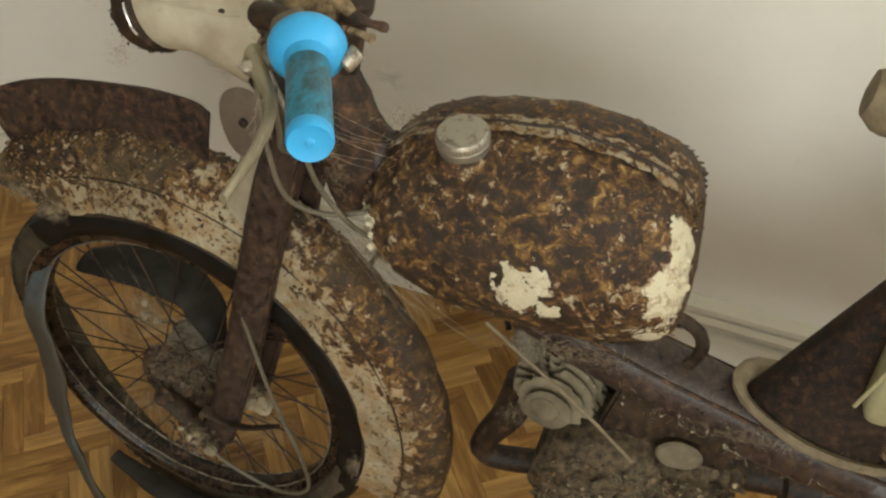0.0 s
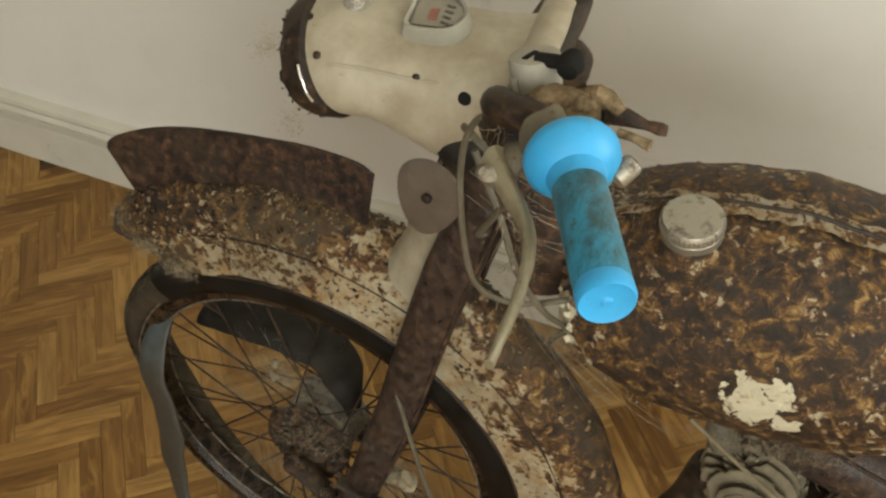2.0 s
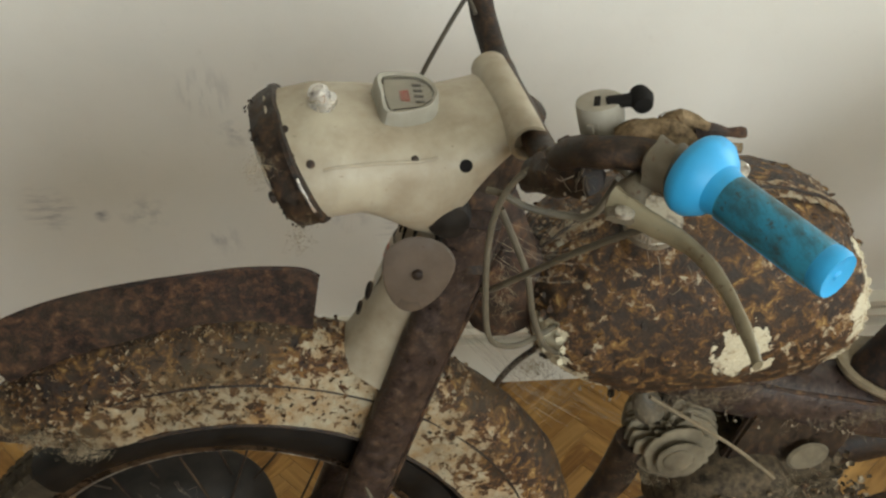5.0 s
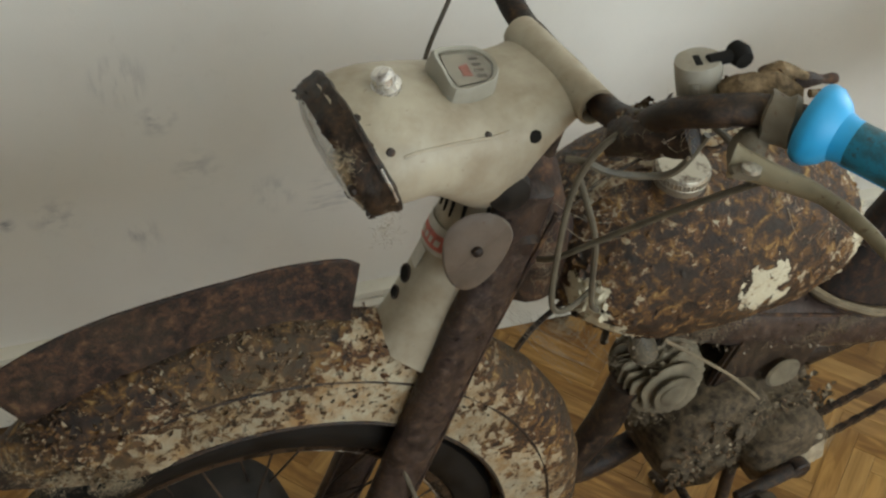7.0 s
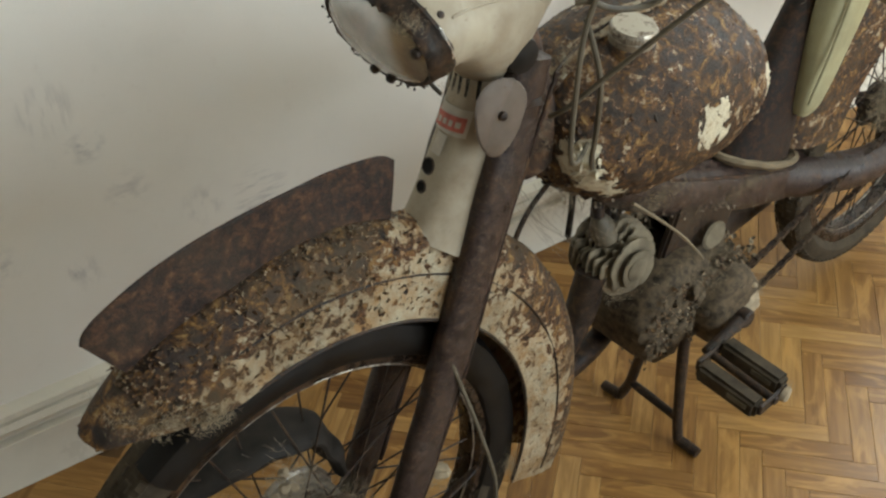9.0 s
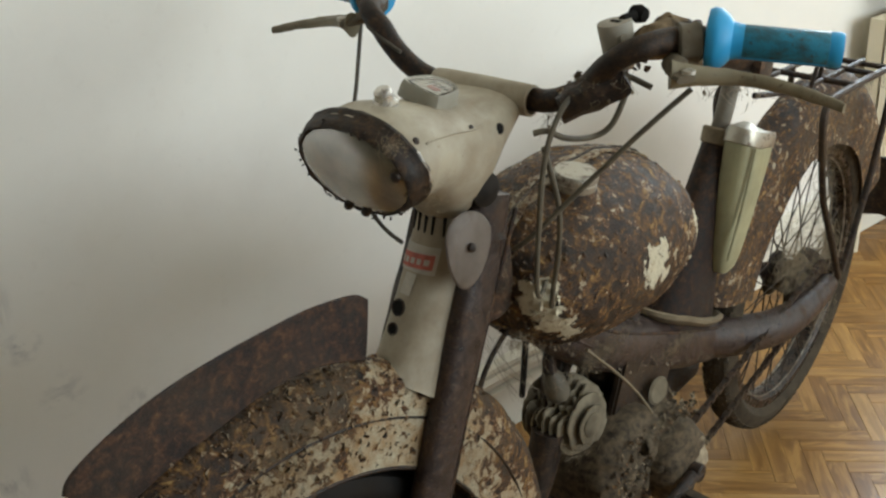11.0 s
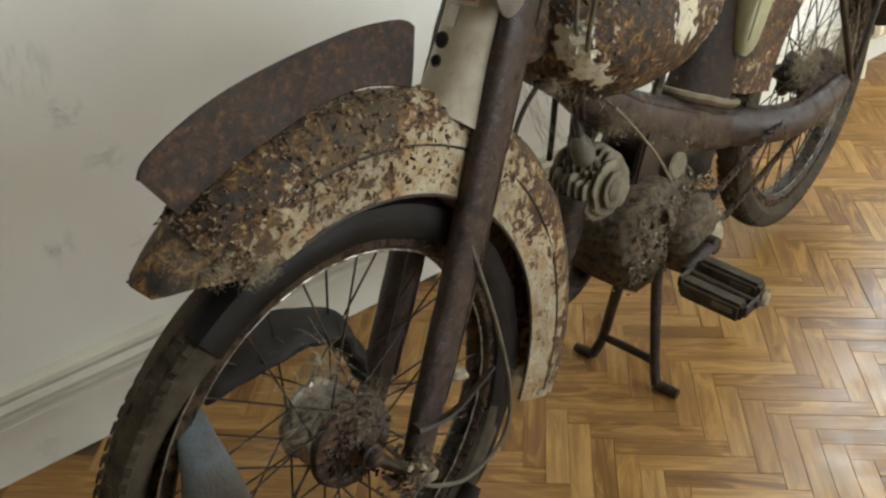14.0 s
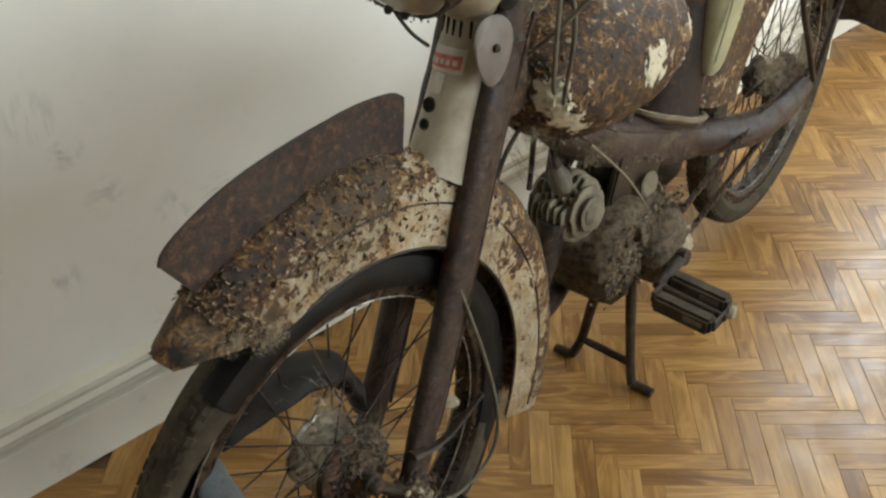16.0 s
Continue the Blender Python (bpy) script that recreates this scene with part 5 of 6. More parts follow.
mp("seat_clamp", rough(join(lathe([(0.004, -0.012), (0.020, -0.008), (0.027, 0.004), (0.028, 0.030), (0.024, 0.090), (0.022, 0.205), (0.018, 0.207), (0.015, 0.200)], 24, along((0.104, 0.002, 0.838), (0.305, -0.006, 0.786))), lathe([(0.010, 0), (0.026, 0.001), (0.026, 0.014), (0.012, 0.016)], 20, along((0.258, -0.022, 0.785), (0.262, -0.1, 0.785)))), 0.001, 40), M_SEATTUBE, seat_post, "rusty seat clamp tube, cream-dusted at the front")
mp("clamp_end", rough(lathe([(0.002, -0.0145), (0.0205, -0.0100), (0.0282, 0.003), (0.0292, 0.012), (0.0285, 0.022)], 24, along((0.104, 0.002, 0.838), (0.305, -0.006, 0.786))), 0.0012, 60), M_GASKET, seat_post, "cream-dusted front end of the clamp tube")

# greenish tool case leaning behind the seat tube
case_st = [(0.144, 0.497, 0.012, 0.010), (0.150, 0.512, 0.022, 0.017), (0.160, 0.550, 0.030, 0.021), (0.174, 0.610, 0.039, 0.024), (0.188, 0.668, 0.046, 0.026), (0.194, 0.694, 0.048, 0.026)]
rings = []
for x, z, a, b in case_st:
    rings.append([V(x + 0.030 + a * math.copysign(abs(math.cos(t)) ** 0.7, math.cos(t)), -0.040 + b * math.copysign(abs(math.sin(t)) ** 0.7, math.sin(t)), z - 0.30 * a * math.cos(t)) for t in (2 * math.pi * j / 28 for j in range(28))])
long_r = [spline([r[j] for r in rings], 4) for j in range(28)]
case = mp("tool_case", skin([[long_r[j][i] for j in range(28)] for i in range(len(long_r[0]))]), M_CASE, None, "tapered greenish-cream plastic tool case", sharp=0.9)
lid = [[q + (q - V(0.224, -0.040, q.z)) * k + V(0.30 * h, 0, h) for q in [long_r[j][-1] for j in range(28)]] for k, h in ((0.0, -0.012), (0.06, -0.010), (0.06, 0.004), (0.0, 0.010), (-0.5, 0.012))]
mp("case_lid", skin(lid), M_CAP, case, "dull metal lid of the tool case")
mp("lid_knob", lathe([(0.012, -0.002), (0.013, 0.002), (0.009, 0.004), (0.001, 0.0045)], 16, along((0.222, -0.040, 0.706), (0.254, -0.040, 0.80))), M_DARKRUST, case, "dark keyhole")
mp("case_rib", tube([V(*p) for p in ((0.148, -0.062, 0.530), (0.169, -0.064, 0.600), (0.186, -0.066, 0.690))], 0.0022, 6, 6), M_CASE, case)

# -- rear mudguard, carrier --
RF = [(y * 0.98, r + 0.004) for y, r in FEND]
RF[0], RF[1], RF[-1] = (RF[0][0], 0.250), (RF[1][0], 0.264), (RF[-1][0], 0.250)
rmud = mp("rear_mudguard", mudguard(RC, 18, 167, 110, 0.0022, 0.0, RF), M_REARF, None, "deep rear mudguard, flaking cream paint and brown rust", sharp=1.2)
mp("mudguard_flap", rough(sheet([[V(RC[0] + 0.370 + 0.030 * math.sin(k * 0.5) * abs(y) / 0.06 + 0.006 * k, -0.030 + y * (1 + 0.05 * k), RC[2] + 0.135 - 0.022 * k - 0.25 * abs(y)) for y in (-0.060, -0.040, -0.020, 0.0, 0.020, 0.040, 0.060)] for k in range(7)], 0.004), 0.003, 24), M_DARKRUST, rmud, "dark brown flap draped over the mudguard")
carrier = mp("carrier", join(*[tube([(0.588, y * 0.95, 0.352), (0.503, y * 0.98, 0.458), (0.427, y, 0.553), (0.378, y, 0.675), (0.386, y * 0.98, 0.710), (0.420, y * 0.97, 0.719), (0.638, y * 0.97, 0.718), (0.672, y, 0.704), (0.678, y, 0.646), (0.652, y * 0.98, 0.508), (0.600, y * 0.95, 0.360)], 0.0060, 8, 6) for y in (-0.088, 0.088)]), M_DARKRUST, None, "dark rusty tubular luggage carrier")
for x, z in ((0.405, 0.720), (0.490, 0.723), (0.580, 0.723), (0.660, 0.717)):
    mp("crossbar", tube([(x, -0.086, z), (x, 0.086, z)], 0.0050, 8, 1), M_DARKRUST, carrier)
for y in (-0.036, 0.036):
    mp("carrier_rod", tube([(0.262, y * 0.6, 0.742), (0.330, y, 0.735), (0.420, y, 0.724), (0.672, y, 0.720)], 0.0048, 8, 5), M_DARKRUST, carrier)
mp("spring_clip", tube([(0.43, -0.040, 0.722), (0.44, -0.044, 0.762), (0.47, -0.040, 0.770), (0.49, -0.030, 0.722)], 0.0035, 8, 6), M_DARKRUST, carrier)

# -- engine --
engine = mp("engine", rough(join(lathe([(0.020, -0.062), (0.062, -0.060), (0.080, -0.050), (0.084, -0.030), (0.084, 0.030), (0.080, 0.050), (0.060, 0.060), (0.02, 0.062)], 48, ring_y(V(-0.088, -0.015, 0.300))), lathe([(0.02, -0.075), (0.050, -0.072), (0.060, -0.055), (0.060, 0.045), (0.02, 0.05)], 40, ring_y(V(0.002, -0.035, 0.276))), block(0.16, 0.085, 0.09, 0.02, Matrix.Translation((-0.03, -0.015, 0.320)), 3)), 0.007, 38), M_CASECRUST, None, "greasy crusted engine casing caked with dust", sharp=1.2)
HEAD, axd = V(-0.153, 0.005, 0.391), V(-0.10, -0.99, 0.07).normalized()
mp("cylinder", rough(join(rod(HEAD - axd * 0.052, HEAD, 0.030, 24), rod(HEAD, HEAD + axd * 0.046, 0.016, 24)), 0.002, 50), M_CASECRUST, engine, "dark crusted cylinder barrel")
for i in range(9):
    h0 = -0.040 + i * 0.0104
    r = 0.0545 * ((1 - (h0 / 0.0530) ** 2) ** 0.58 if h0 > 0 else 1 - 0.16 * (h0 / 0.04) ** 2) + 0.0010 * math.sin(i * 2.3)
    m = along(HEAD + axd * h0, HEAD + axd)
    rings = []
    for rr, h in ((None, -0.0024), (-0.0140, -0.0020), (-0.0012, -0.0016), (0.0, 0.0), (-0.0012, 0.0016), (-0.0140, 0.0020), (None, 0.0024)):
        ring = []
        for j in range(64):
            t = 2 * math.pi * j / 64
            out = m.to_3x3() @ V(math.cos(t), math.sin(t), 0)
            # the fins are cut away round the plug, with stubs left standing in the cut
            reach = out.dot(V(-0.52, 0.0, 0.85)) - 0.80 - 0.05 * math.sin(i * 1.9)
            cut = max(0.0, min(1.0, reach * 14)) if 1 <= i <= 6 else 0.0
            stub = 0.55 if math.sin(t * 17 + i * 2.1) > 0.25 else 1.0
            bite = 1 - 0.34 * cut * stub - 0.07 * max(0.0, min(1.0, (noise.noise(V(math.cos(t) * 4.5, math.sin(t) * 4.5, i * 0.8)) - 0.26) * 6))
            q = 0.014 if rr is None else max(0.015, r * bite + rr)
            ring.append(m @ V(q * math.cos(t), q * math.sin(t), h + 0.0010 * noise.noise(V(math.cos(t) * 2, math.sin(t) * 2, i))))
        rings.append(ring)
    mp("cooling_fin", rough(skin(rings), 0.0007, 120), M_FIN, engine, "dusty chipped cooling fin", sharp=1.4)
mp("head_boss", rough(lathe([(0.019, -0.006), (0.017, 0.002), (0.011, 0.0055), (0.001, 0.0062)], 24, along(HEAD + axd * 0.044 + V(-0.004, 0, 0.002), HEAD + axd)), 0.0014, 50), M_FIN, engine, "cast boss in the middle of the fins")
mp("spark_plug_cap", rough(lathe([(0.001, -0.002), (0.010, 0.0), (0.0155, 0.006), (0.0165, 0.018), (0.0155, 0.032), (0.012, 0.040), (0.009, 0.048)], 18, along((-0.184, -0.002, 0.432), (-0.200, 0.006, 0.478))), 0.0008, 50), M_CABLE, engine, "dusty spark plug cap")
mp("plug_sleeve", rough(tube([V(-0.200, 0.006, 0.476), V(-0.197, 0.010, 0.494), V(-0.186, 0.014, 0.520)], [0.010, 0.0085, 0.009], 12, 5), 0.0008, 50), M_DARKRUST, engine, "brown rubber sleeve on the plug lead")
for y0, x0 in ((0.022, -0.222), (-0.004, -0.168)):
    mp("plug_lead", tube([(x0, y0 + 0.010, 0.440), (x0 - 0.004, y0 + 0.006, 0.480), (x0 - 0.012, y0, 0.530), (x0 - 0.010, y0, 0.560)], 0.0042, 8, 6), M_BLACKRUB_SHADE, engine, "black rubber lead up to the tank")
mp("intake_pipe", rough(tube([(-0.165, 0.02, 0.385), (-0.150, 0.03, 0.44), (-0.120, 0.035, 0.47)], [0.016, 0.018, 0.022], 12, 5), 0.001, 40), M_DARKRUST, engine, "dark intake pipe")
mp("engine_bracket", rough(join(block(0.150, 0.012, 0.110, 0.004, Matrix.Translation((-0.020, -0.030, 0.392)) @ Matrix.Rotation(radians(18), 4, "Y"), 2), block(0.150, 0.012, 0.110, 0.004, Matrix.Translation((-0.020, 0.030, 0.392)) @ Matrix.Rotation(radians(18), 4, "Y"), 2)), 0.003, 40), M_DARKRUST, engine, "dark rusty brackets up to the frame")
mp("oval_cover", rough(moved(lathe([(0.001, 0.004), (0.018, 0.003), (0.021, 0.0), (0.018, -0.002)], 28), Matrix.Translation((-0.006, -0.050, 0.380)) @ Matrix.Rotation(radians(78), 4, "X") @ Matrix.Diagonal((1.25, 0.9, 1, 1))), 0.0008, 40), M_FIN, engine, "oval dull inspection cover")
mp("crank_cover", rough(lathe([(0.001, 0.018), (0.020, 0.016), (0.030, 0.008), (0.032, 0.0), (0.02, -0.01)], 28, along((0.026, -0.098, 0.266), (0.034, -0.2, 0.262))), 0.004, 60), M_FLUFF, engine, "round cover caked with pale fluff")
mp("clutch_arm_cable", tube([(-0.222, -0.058, 0.540), (-0.172, -0.063, 0.496), (-0.118, -0.066, 0.446), (-0.072, -0.068, 0.396), (-0.054, -0.068, 0.374)], 0.0021, 8, 8), M_GASKET, engine, "pale cable down to the casing")
mp("exhaust_pipe", rough(tube([(-0.196, 0.006, 0.385), (-0.214, 0.006, 0.318), (-0.243, 0.006, 0.262), (-0.247, 0.006, 0.236), (-0.222, 0.008, 0.224), (-0.140, 0.018, 0.228), (-0.040, 0.060, 0.215), (0.12, 0.085, 0.205)], [0.022, 0.021, 0.017, 0.016, 0.016, 0.017, 0.018, 0.022], 14, 6), 0.001, 40), M_DARKRUST, engine, "rusty bent exhaust pipe")
mp("muffler", rough(lathe([(0.012, 0), (0.030, 0.02), (0.034, 0.06), (0.034, 0.26), (0.020, 0.30), (0.010, 0.36)], 24, along((0.11, 0.085, 0.200), (0.52, 0.10, 0.215))), 0.001, 30), M_DARKRUST, engine, "dark muffler")
# chain and guard remains
sp1, sp2 = V(0.005, -0.085, 0.272), V(0.548, -0.060, 0.344)
links = []
dirc = (sp2 - sp1)
for side in (-1, 1):
    for i in range(44):
        q = sp1 + dirc * ((i + 0.5) / 44) + V(0, 0, side * 0.036)
        m = along(q, q + dirc) @ Matrix.Rotation(radians(90 if i % 2 else 0), 4, "Z")
        links.append(moved(([V(x, y, z) for z in (-0.0064, 0.0064) for x, y in ((-0.0045, -0.003), (0.0045, -0.003), (0.0045, 0.003), (-0.0045, 0.003))], [(0, 1, 2, 3), (4, 7, 6, 5), (0, 4, 5, 1), (1, 5, 6, 2), (2, 6, 7, 3), (3, 7, 4, 0)]), m))
tagged(mp("drive_chain", join(*links), M_DARKRUST, None, "rusty drive chain"), kind="stuff")
mp("sprocket", lathe([(0.015, -0.002), (0.046, -0.002), (0.048, 0), (0.046, 0.002), (0.015, 0.002)], 32, ring_y(sp2)), M_DARKRUST, rear_wheel, "rusty rear sprocket")

# -- pedals --
crank = mp("crank", rough(join(rod((0.005, -0.095, 0.268), (0.005, -0.126, 0.268), 0.014, 14), tube([(0.005, -0.116, 0.268), (-0.050, -0.122, 0.270), (-0.096, -0.128, 0.272)], [0.012, 0.009, 0.010], 10, 4, squash=0.7)), 0.001, 40), M_DARKRUST, None, "rusty pedal crank")
pedal = mp("pedal", join(rod((-0.096, -0.125, 0.274), (-0.100, -0.240, 0.266), 0.006, 12), block(0.062, 0.006, 0.018, 0.002, Matrix.Translation((-0.098, -0.134, 0.273)), 1), block(0.062, 0.005, 0.018, 0.002, Matrix.Translation((-0.100, -0.234, 0.266)), 1)), M_DARKRUST, None, "pedal with two black rubber treads")
for dx, dz in ((-0.026, -0.004), (0.026, 0.004)):
    tr = mp("tread_block", block(0.026, 0.094, 0.028, 0.005, Matrix.Translation((-0.099 + dx, -0.184, 0.270 + dz)) @ Matrix.Rotation(radians(4), 4, "X"), 2), M_TYRE, pedal, "black ribbed rubber pedal tread")
    mp("tread_marking", block(0.0012, 0.030, 0.008, 0.0003, Matrix.Translation((-0.099 + dx - 0.0133, -0.204, 0.270 + dz)) @ Matrix.Rotation(radians(4), 4, "X")), M_CABLE, tr, "worn moulded marking")
mp("pedal_end_cap", rough(lathe([(0.010, 0), (0.012, 0.002), (0.009, 0.008), (0.001, 0.010)], 12, along((-0.080, -0.236, 0.266), (-0.080, -0.33, 0.260))), 0.002, 80), M_FLUFF, pedal, "fluff-caked pedal end")

# -- centre stand --
MOPED = Matrix.LocRotScale(moped.location, moped.rotation_euler, None)


def ground(x, y, z):
    """A place of the room in the moped's own frame, for what stands on the floor."""
    return MOPED.inverted() @ V(x, y, z)


stand = mp("centre_stand", rough(tube([ground(-0.036, 0.833, 0.050), ground(-0.034, 0.884, 0.053), ground(-0.028, 0.933, 0.050)], 0.0068, 10, 5), 0.0008, 40), M_DARKRUST, None, "rusty tubular centre stand on the floor")
for top, knee, heel, tip in (((-0.030, 0.846, 0.235), (-0.036, 0.832, 0.050), (-0.037, 0.826, 0.0105), (-0.036, 0.788, 0.0085)), ((-0.050, 0.884, 0.235), (-0.028, 0.934, 0.050), (-0.031, 0.950, 0.0105), (-0.031, 0.984, 0.0085))):
    half = [(a + b) / 2 for a, b in zip(top, knee)]
    mp("stand_leg", rough(tube([ground(*p) for p in (top, half, knee, heel)], [0.0095, 0.0085, 0.008, 0.0082], 12, 6), 0.0008, 40), M_DARKRUST, stand)
    mp("stand_foot", rough(tube([ground(*heel), ground(*[(a + b) / 2 for a, b in zip(heel, tip)]), ground(*tip)], [0.0090, 0.0085, 0.0080], 10, 4), 0.0005, 40), M_DARKRUST, stand)

# ---- dust fluff, cobwebs, curled paint and crust on the moped -----------------------------------
rnd = random.Random(11)


def strand(q, way, length, bend, r):
    pts, p, d = [], Vector(q), Vector(way).normalized()
    for i in range(5):
        pts.append(p.copy())
        d = (d + bend * V(rnd.uniform(-1, 1), rnd.uniform(-1, 1), rnd.uniform(-1, 1))).normalized()
        p += d * length / 4
    return tube(pts, [r, r, r * 0.8, r * 0.6, r * 0.3], 3, 1)


def fluff(make, parent, c, size, n, length=0.02, r=0.00035, lump=0.0):
    """A tuft of dust and hair round a place; size: its half extents."""
    some = []
    for k in range(int(n * 2.4)):
        q = V(*(c[i] + size[i] * rnd.gauss(0, 0.50) for i in range(3)))
        some.append(strand(q, (rnd.uniform(-1, 1), rnd.uniform(-1, 1), rnd.uniform(-1, 1)), length * rnd.uniform(0.25, 0.75), 0.9, r * rnd.uniform(0.28, 0.55)))
    if lump:
        for k in range(4):
            q = V(*(c[i] + size[i] * rnd.gauss(0, 0.4) for i in range(3)))
            some.append(rough(lathe([(0.0005, -lump * 0.6), (lump * 0.8, -lump * 0.3), (lump, 0), (lump * 0.7, lump * 0.4), (0.0005, lump * 0.6)], 9, Matrix.Translation(q)), lump * 0.7, 0.7 / lump, k))
    return tagged(make("dust_fluff", join(*some), M_FLUFF, parent), kind="stuff")


def web(make, parent, a, b, n, sag=0.01, spread=0.01):
    some = []
    for k in range(n):
        p, q = V(*a) + spread * V(*(rnd.uniform(-1, 1) for i in range(3))), V(*b) + spread * V(*(rnd.uniform(-1, 1) for i in range(3)))
        m = (p + q) / 2 - V(0, 0, sag * rnd.uniform(0.2, 1.4))
        some.append(tube([p, m, q], 0.00016, 3, 4))
    return tagged(make("cobweb", join(*some), M_WEB, parent), kind="stuff")


def chips(name, make, parent, spots, material, small, large, lift=0.6):
    """Curled flakes of paint or rust that stand off a surface. spots: (place, outward way)."""
    some = []
    for q, out in spots:
        s = rnd.uniform(small, large)
        side = out.cross(V(rnd.uniform(-1, 1), rnd.uniform(-1, 1), rnd.uniform(-1, 1))).normalized()
        fwd = side.cross(out).normalized()
        up = lift * rnd.uniform(0.1, 1.0)
        v = []
        for i, (w, l, h) in enumerate(((-0.5, 0, 0), (0.5, 0, 0), (0.62, 0.5, 0.18), (-0.55, 0.55, 0.16), (0.35, 1.0, 0.75), (-0.3, 0.92, 0.8))):
            v.append(q + side * s * w * rnd.uniform(0.7, 1.2) + fwd * s * l * rnd.uniform(0.7, 1.1) + out * (s * h * up + (-0.0006 if i < 2 else 0.0)))
        v += [p - out * 0.0006 for p in v]
        some.append((v, [(0, 1, 2, 3), (3, 2, 4, 5), (9, 8, 7, 6), (11, 10, 8, 9), (0, 6, 7, 1), (1, 7, 8, 2), (2, 8, 10, 4), (4, 10, 11, 5), (5, 11, 9, 3), (3, 9, 6, 0)]))
    return tagged(make(name, join(*some), material, parent, sharp=0.3), kind="stuff")


def on_guard(c, a, k, sect):
    y, r = sect[k]
    y2, r2 = sect[min(k + 1, len(sect) - 1)]
    w = rnd.random()
    y, r = y + (y2 - y) * w, r + (r2 - r) * w
    ca, sa = math.cos(radians(a)), math.sin(radians(a))
    dy, dr = y2 - sect[k][0], r2 - sect[k][1]
    out = V(dy * ca, -dr, dy * sa).normalized()
    return V(c[0] + r * ca, c[1] + y, c[2] + r * sa), out


spots = []
while len(spots) < 1500:
    a = 40 + 82 * math.sqrt(rnd.random())
    k = rnd.choice((1, 2, 3, 4, 5, 6, 6, 7, 7, 8, 8, 9, 9, 10, 11, 12, 13, 14))
    spots.append(on_guard(MC, a, min(k, len(FEND) - 2), FEND))
chips("flaking_paint", fp, mudg, spots, M_CHIP, 0.0025, 0.0075, 0.9)
chips("flaking_paint", fp, mudg, [on_guard(MC, rnd.uniform(48, 120), rnd.randrange(1, 13), FEND) for k in range(420)], M_STRIP, 0.003, 0.0075, 1.0)
spots = [on_guard(MC, rnd.uniform(-20, 60), rnd.randrange(0, 16), FEND) for k in range(500)]
chips("flaking_paint", fp, mudg, spots, M_CHIP, 0.002, 0.005, 0.5)
spots = []
for k in range(900):
    s = rnd.uniform(1.0, len(TS) - 2.2)
    ring = tank_ring(s)
    j = rnd.randrange(len(ring))
    q, q2 = ring[j], ring[(j + 1) % len(ring)]
    out = (q2 - q).cross(V(1, 0, 0)).normalized()
    if out.dot(q - V(q.x, 0, 0.645)) < 0:
        out = -out
    spots.append((q.lerp(q2, rnd.random()), out))
chips("scaling_rust", mp, tank, spots, M_TANK, 0.003, 0.008, 0.15)
# crust and glinting flakes on the engine
spots = []
for k in range(900):
    q = V(rnd.uniform(-0.16, 0.07), rnd.choice((-0.075, rnd.uniform(-0.075, 0.03))), rnd.triangular(0.23, 0.375, 0.28))
    spots.append((q, V(rnd.uniform(-1, 0.6), -1 + rnd.uniform(-0.4, 0.4), rnd.uniform(-0.2, 1.2)).normalized()))
chips("engine_crust", mp, engine, spots, M_CASECRUST, 0.003, 0.008, 0.8)
chips("engine_crust", mp, engine, [(q + 0.002 * o, o) for q, o in spots[::2]], M_CHIP, 0.003, 0.007, 0.8)
chips("pale_crust", mp, engine, spots[::9], M_FLUFF, 0.003, 0.008, 1.0)
lumps = []
for k in range(90):
    q = V(rnd.uniform(-0.15, 0.05), rnd.uniform(-0.082, -0.040), rnd.triangular(0.235, 0.350, 0.29))
    size = rnd.uniform(0.005, 0.014)
    lumps.append(rough(lathe([(0.0005, -size * 0.7), (size * 0.8, -size * 0.3), (size, 0), (size * 0.7, size * 0.5), (0.0005, size * 0.7)], 9, Matrix.Translation(q)), size * 0.8, 0.6 / size, k))
tagged(mp("caked_mud", join(*lumps), M_CASECRUST, engine, "lumps of greasy mud on the casing", sharp=1.2), kind="stuff")
fluff(mp, engine, (-0.05, -0.07, 0.345), (0.06, 0.02, 0.03), 220, 0.022)
fluff(mp, engine, (0.045, -0.10, 0.285), (0.022, 0.014, 0.022), 160, 0.018, 0.0004, 0.006)
fluff(mp, engine, (-0.185, -0.03, 0.37), (0.03, 0.02, 0.012), 90, 0.02)
fluff(mp, pedal, (-0.075, -0.238, 0.272), (0.010, 0.006, 0.010), 70, 0.012)
# front wheel: hub, link, axle, mudguard edge
fluff(fp, front_wheel, (-0.650, -0.020, 0.305), (0.05, 0.03, 0.03), 330, 0.026)
fluff(fp, front_wheel, (-0.612, -0.069, 0.227), (0.022, 0.012, 0.018), 160, 0.018, 0.0004, 0.005)
fluff(fp, front_wheel, (-0.692, -0.004, 0.372), (0.035, 0.012, 0.03), 200, 0.024, 0.0004, 0.006)
fluff(fp, front_wheel, (-0.537, -0.029, 0.292), (0.03, 0.012, 0.02), 200, 0.022, 0.0004, 0.011)
fluff(fp, front_wheel, (-0.397, -0.024, 0.217), (0.012, 0.008, 0.020), 120, 0.02)
fluff(fp, front_wheel, (-0.732, -0.004, 0.182), (0.05, 0.015, 0.05), 120, 0.03, 0.0003)
fluff(fp, mudg, (-0.772, -0.034, 0.536), (0.022, 0.004, 0.012), 150, 0.012, 0.0004)
fluff(fp, mudg, (-0.815, -0.030, 0.556), (0.025, 0.005, 0.012), 150, 0.012, 0.0004)
fluff(fp, mudg, (-0.850, -0.006, 0.575), (0.015, 0.026, 0.014), 160, 0.014)
fluff(fp, mudg, (-0.637, 0.006, 0.650), (0.05, 0.014, 0.005), 160, 0.014)
